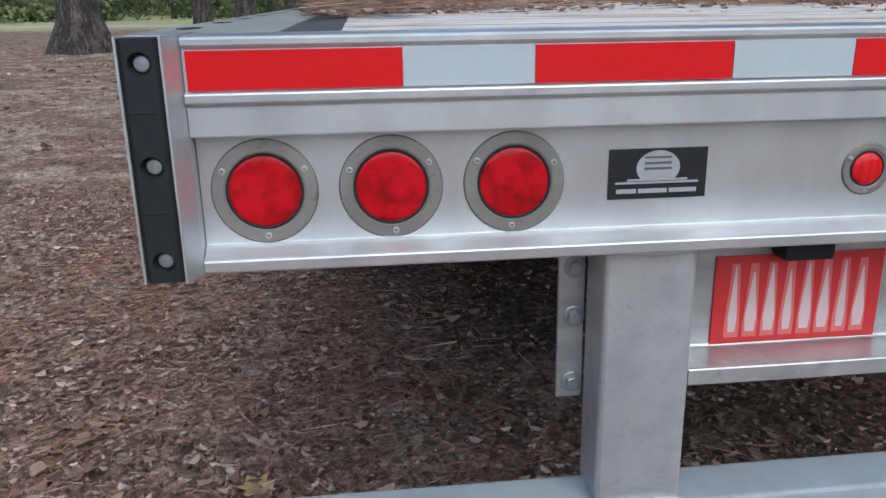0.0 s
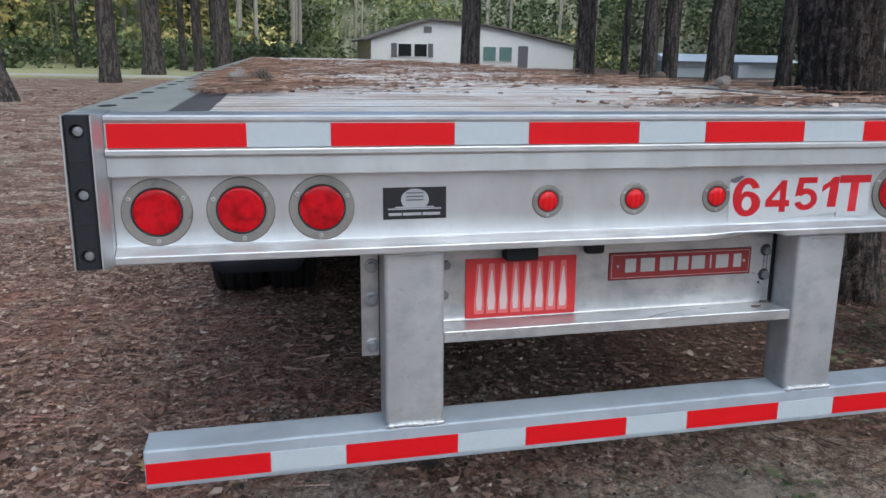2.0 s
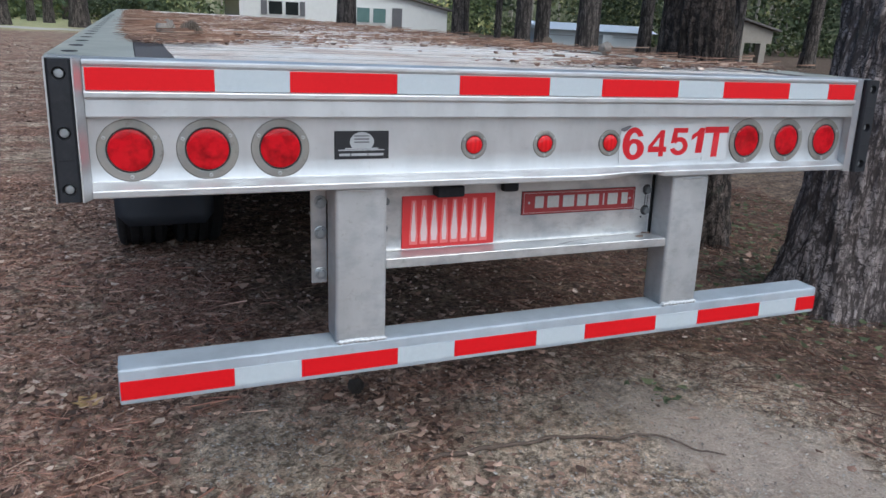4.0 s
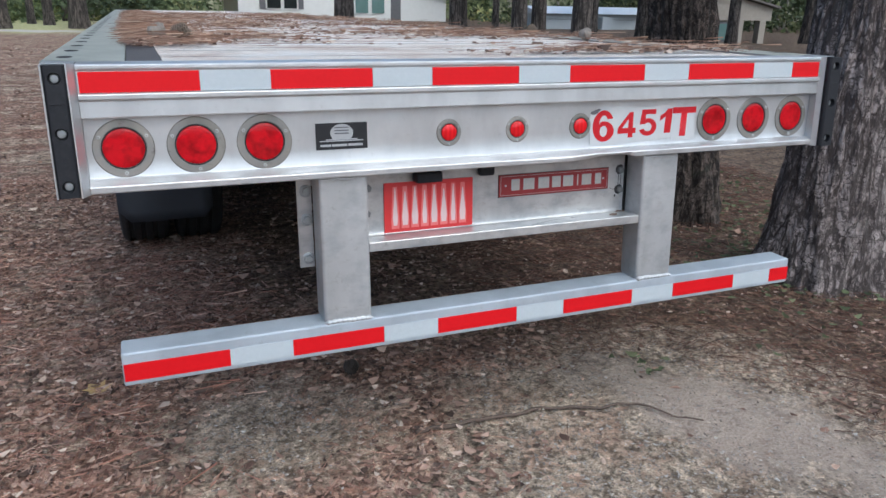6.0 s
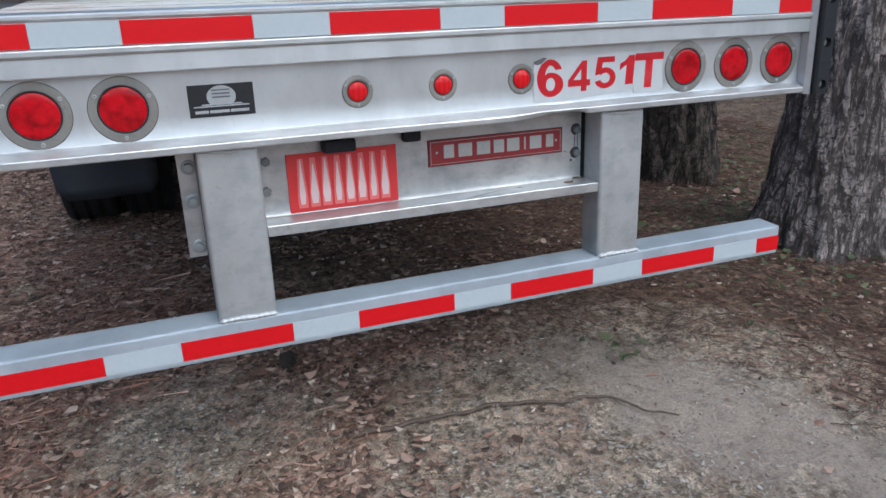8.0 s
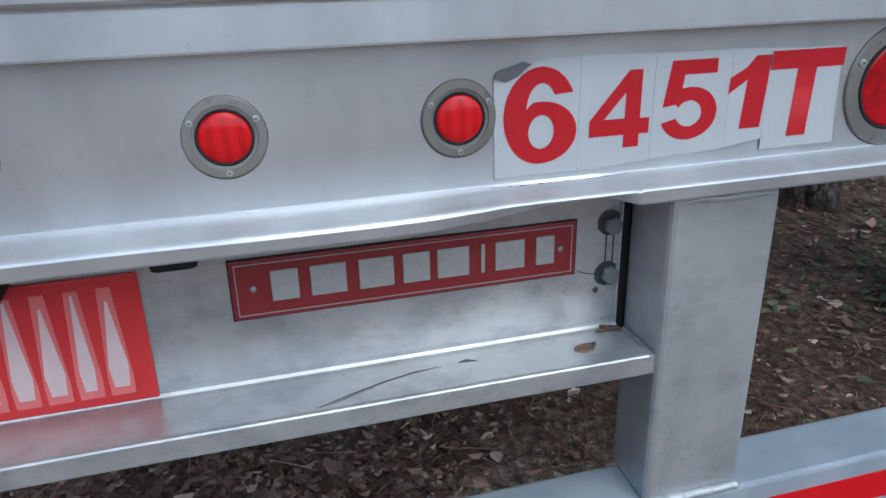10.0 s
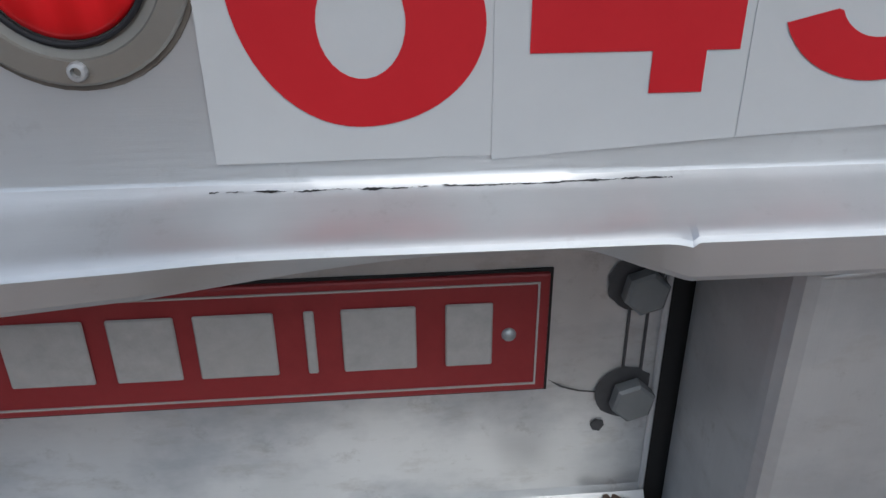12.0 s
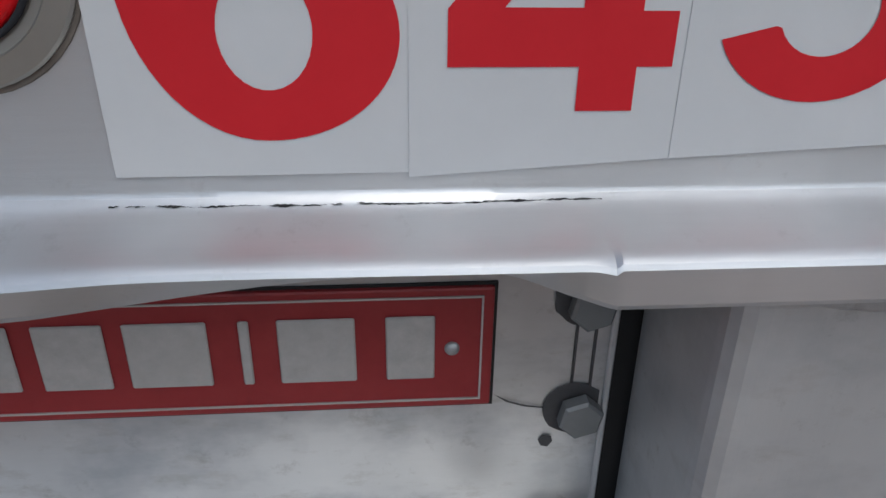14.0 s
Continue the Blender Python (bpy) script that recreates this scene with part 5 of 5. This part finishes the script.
for k, (x, y, r) in enumerate(FAR_PINES):
    pine(x, y, r, "tall straight pine with dark bark in the woods", False, 4 + k, 0.01 * math.sin(k * 2.3))


def woods(name, seed, count, span, depth, zmax, size, material):
    """Far understorey: drifts of small leaf clumps with gaps, and pale thin stems."""
    rnd = random.Random(seed)
    verts, faces = [], []
    n = 0
    while n < count:
        a = radians(rnd.uniform(*span))
        d = rnd.uniform(*depth)
        x, y = d * math.sin(a), d * math.cos(a)
        z = gz(x, y) + zmax * rnd.random() ** 1.15
        deg = math.degrees(a)
        if (4 < deg < 25 and d < 67) or (24 < deg < 42 and d < 50):
            continue
        dens = noise.noise((a * 9, d * 0.12, z * 0.35)) + 0.35 * noise.noise((a * 30, d * 0.3, z * 1.2)) + 0.30 - 0.01 * z
        if rnd.random() > dens * 1.6:
            n += 0.1
            continue
        n += 1
        c = Vector((x, y, z))
        for q in range(3):
            u = Vector((rnd.gauss(0, 1), rnd.gauss(0, 1), rnd.gauss(0, 0.8))).normalized()
            w = u.cross(Vector((rnd.gauss(0, 1), rnd.gauss(0, 1), 0.3))).normalized()
            o = c + Vector((rnd.gauss(0, 1), rnd.gauss(0, 1), rnd.gauss(0, 1))) * size
            s = size * rnd.uniform(0.5, 1.2)
            k = len(verts)
            verts += [tuple(o - u * s), tuple(o - w * s * 0.5), tuple(o + u * s), tuple(o + w * s * 0.5)]
            faces.append((k, k + 1, k + 2, k + 3))
    ob = data_part(name, verts, faces, material)
    return tagged(ob, "green and yellow-green understorey leaves of the far woods, light and shade painted in", "woods", kind="stuff")


woods("far_woods_leaves", 41, 56000, (-48, 26), (46, 80), 13.0, 0.23, FOLIAGE)
woods("far_shaded_leaves", 45, 26000, (24, 64), (46, 75), 13.0, 0.2, SHADE_LEAF)
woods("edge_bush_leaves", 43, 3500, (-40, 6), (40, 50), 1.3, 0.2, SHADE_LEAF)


def stems(count, seed):
    rnd = random.Random(seed)
    verts, faces = [], []
    for k in range(count):
        a, d = radians(rnd.uniform(-48, 62)), rnd.uniform(46, 75)
        if radians(4) < a < radians(44) and d < 67:
            continue
        x, y, r = d * math.sin(a), d * math.cos(a), rnd.uniform(0.04, 0.15)
        k0 = len(verts)
        for z in (gz(x, y) - 0.2, 14):
            for i in range(6):
                t = i * math.pi / 3
                q = r * (1 if z < 1 else 0.6)
                verts.append((x + q * math.cos(t) + (0.5 * rnd.random() if z > 1 else 0), y + q * math.sin(t), z))
        for i in range(6):
            faces.append((k0 + i, k0 + (i + 1) % 6, k0 + 6 + (i + 1) % 6, k0 + 6 + i))
    return tagged(data_part("far_stems", verts, faces, STEM), "thin pale stems of the far woods", "woods", kind="stuff")


stems(230, 8)


def backdrop():
    m, nt, b = mat("far_woodland_haze", 1.0)
    n = noise_tex(nt, coords(nt, (1, 1, 0.25)), 0.8, 6, 0.7)
    n2 = noise_tex(nt, coords(nt), 0.35, 5, 0.7)
    # The pale stop paints bright hazy gaps between the trees.
    col = ramp(nt, n, [(0.36, (0.07, 0.08, 0.05)), (0.5, (0.24, 0.26, 0.16)), (0.64, (0.66, 0.66, 0.48))])
    col = mix(nt, spread(nt, n2, 0.0, 0.5), col, (0.08, 0.10, 0.055))
    nt.links.new(col, b.inputs["Base Color"])
    verts, faces = [], []
    seg = 72
    for i in range(seg):
        a = 2 * math.pi * i / seg
        h = 15 + 5 * noise.noise((math.cos(a) * 4, math.sin(a) * 4, 0))
        for z in (-1, h):
            verts.append((88 * math.sin(a), 88 * math.cos(a), z))
    for i in range(seg):
        j = (i + 1) % seg
        faces.append((2 * i, 2 * j, 2 * j + 1, 2 * i + 1))
    return tagged(data_part("backdrop", verts, faces, m), "dark wall of distant forest", "backdrop", kind="structure")


backdrop()

# ---- buildings ----
house = thing("house", "low white-sided house with a shallow gable and dark windows among pines", "house", at=(0, 0, 0))
HY = 55.0
ROOFLINE = [(5.85, 2.30), (10.73, 3.90), (14.2, 3.72), (16.6, 3.38), (23.1, 2.10)]
bm = bmesh.new()
front = [bm.verts.new((x, HY, z)) for x, z in [(6.38, 0.3), (22.6, 0.3), (22.6, 2.19)] + ROOFLINE[3:0:-1] + [(6.38, 2.46)]]
back = [bm.verts.new((v.co.x, HY + 9, v.co.z)) for v in front]
bm.faces.new(front)
bm.faces.new(back[::-1])
for i in range(len(front)):
    bm.faces.new((front[i], front[(i + 1) % len(front)], back[(i + 1) % len(front)], back[i]))
hw = part("wall", bm, HOUSE_WALL, house, "white painted siding")
for (xa, za), (xb, zb) in zip(ROOFLINE, ROOFLINE[1:]):
    bm = bmesh.new()
    vs = [bm.verts.new((x, y, z + h)) for h in (0.02, 0.14) for x, z in ((xa, za), (xb, zb)) for y in (HY - 0.35, HY + 9.5)]
    for f in ((0, 1, 3, 2), (4, 6, 7, 5), (0, 4, 5, 1), (2, 3, 7, 6), (0, 2, 6, 4), (1, 5, 7, 3)):
        bm.faces.new([vs[i] for i in f])
    part("roof", bm, ROOF, house, "weathered grey shingle roof slope")
part("gable_vent", box(10.4, 11.0, HY - 0.05, HY + 0.02, 3.0, 3.45), SHUTTER, house)
part("door", box(17.95, 18.75, HY - 0.05, HY + 0.02, 0.35, 2.15), SHUTTER, house, "dark door")
for x0, x1, z0, z1, pane in ((8.45, 9.43, 1.25, 2.15, PANE), (9.68, 10.62, 1.25, 2.15, PANE), (15.1, 16.1, 1.0, 2.05, PANE_TEAL), (16.4, 17.4, 1.0, 2.05, PANE_TEAL)):
    w = part("window", box(x0 - 0.08, x1 + 0.08, HY - 0.06, HY + 0.02, z0 - 0.08, z1 + 0.08), HOUSE_WALL, house)
    part("pane", box(x0, x1, HY - 0.09, HY - 0.05, z0, z1), pane, w)
    for xs in ((x0 - 0.55, x0 - 0.12), (x1 + 0.12, x1 + 0.5)):
        if pane is PANE and not (x0 < 9 and xs[0] > x0) and not (x0 > 9 and xs[0] < x0):
            part("shutter", box(xs[0], xs[1], HY - 0.07, HY - 0.01, z0 - 0.05, z1 + 0.05), SHUTTER, house)

shed = thing("metal_shed", "long low pale blue metal shed seen between pines", "shed")
part("wall", box(20.4, 28.0, 36.0, 38.2, 0.3, 1.30, 0.0), SHED_WALL, shed)
part("side_box", box(24.4, 25.1, 35.6, 36.0, 0.3, 1.12, 0.02), SHED_WALL, shed)
part("wall_band", box(20.38, 28.02, 35.97, 36.0, 0.98, 1.0), SHUTTER, shed)
bm = bmesh.new()
vs = [bm.verts.new(p) for p in ((20.1, 35.6, 1.30), (28.3, 35.6, 1.30), (28.3, 37.1, 1.70), (20.1, 37.1, 1.70), (20.1, 38.6, 1.30), (28.3, 38.6, 1.30))]
for f in ((0, 1, 2, 3), (3, 2, 5, 4), (0, 3, 4), (1, 5, 2), (0, 4, 5, 1)):
    bm.faces.new([vs[i] for i in f])
part("roof", bm, SHED_ROOF, shed, "pale metal roof")

shelter = thing("timber_shelter", "small grey-beige gabled shelter with a window and open porch", "shelter")


def gable(y0, y1, pts):
    bm = bmesh.new()
    a = [bm.verts.new((x, y0, z)) for x, z in pts]
    b = [bm.verts.new((x, y1, z)) for x, z in pts]
    bm.faces.new(a)
    bm.faces.new(b[::-1])
    for i in range(len(pts)):
        j = (i + 1) % len(pts)
        bm.faces.new((a[i], a[j], b[j], b[i]))
    return bm


part("gable_board", gable(19.0, 19.08, [(17.6, 1.24), (20.3, 1.24), (20.3, 1.68), (18.25, 2.08), (17.6, 1.95)]), CONCRETE, shelter)
for xa, xb, za in ((17.5, 18.25, 1.94), (20.5, 18.25, 1.66)):
    part("roof", gable(18.8, 21.0, [(xa, za), (xb, 2.10), (xb, 2.17), (xa, za + 0.07)]), ROOF, shelter, "grey shingle roof slope")
part("wall", box(17.65, 18.66, 19.1, 20.9, 0.3, 1.24, 0.01), CONCRETE, shelter)
part("back_wall", box(18.66, 20.2, 20.6, 20.7, 0.3, 1.6, 0.0), SHUTTER, shelter)
win = part("window", box(17.9, 18.6, 19.05, 19.11, 0.52, 1.18, 0.01), SHUTTER, shelter)
part("pane", box(17.96, 18.54, 19.03, 19.06, 0.58, 1.12), PANE_TEAL, win)
for x0, x1 in ((18.67, 19.05), (19.8, 20.08)):
    part("post", box(x0, x1, 19.0, 19.25, 0.3, 1.238, 0.01), CONCRETE, shelter)
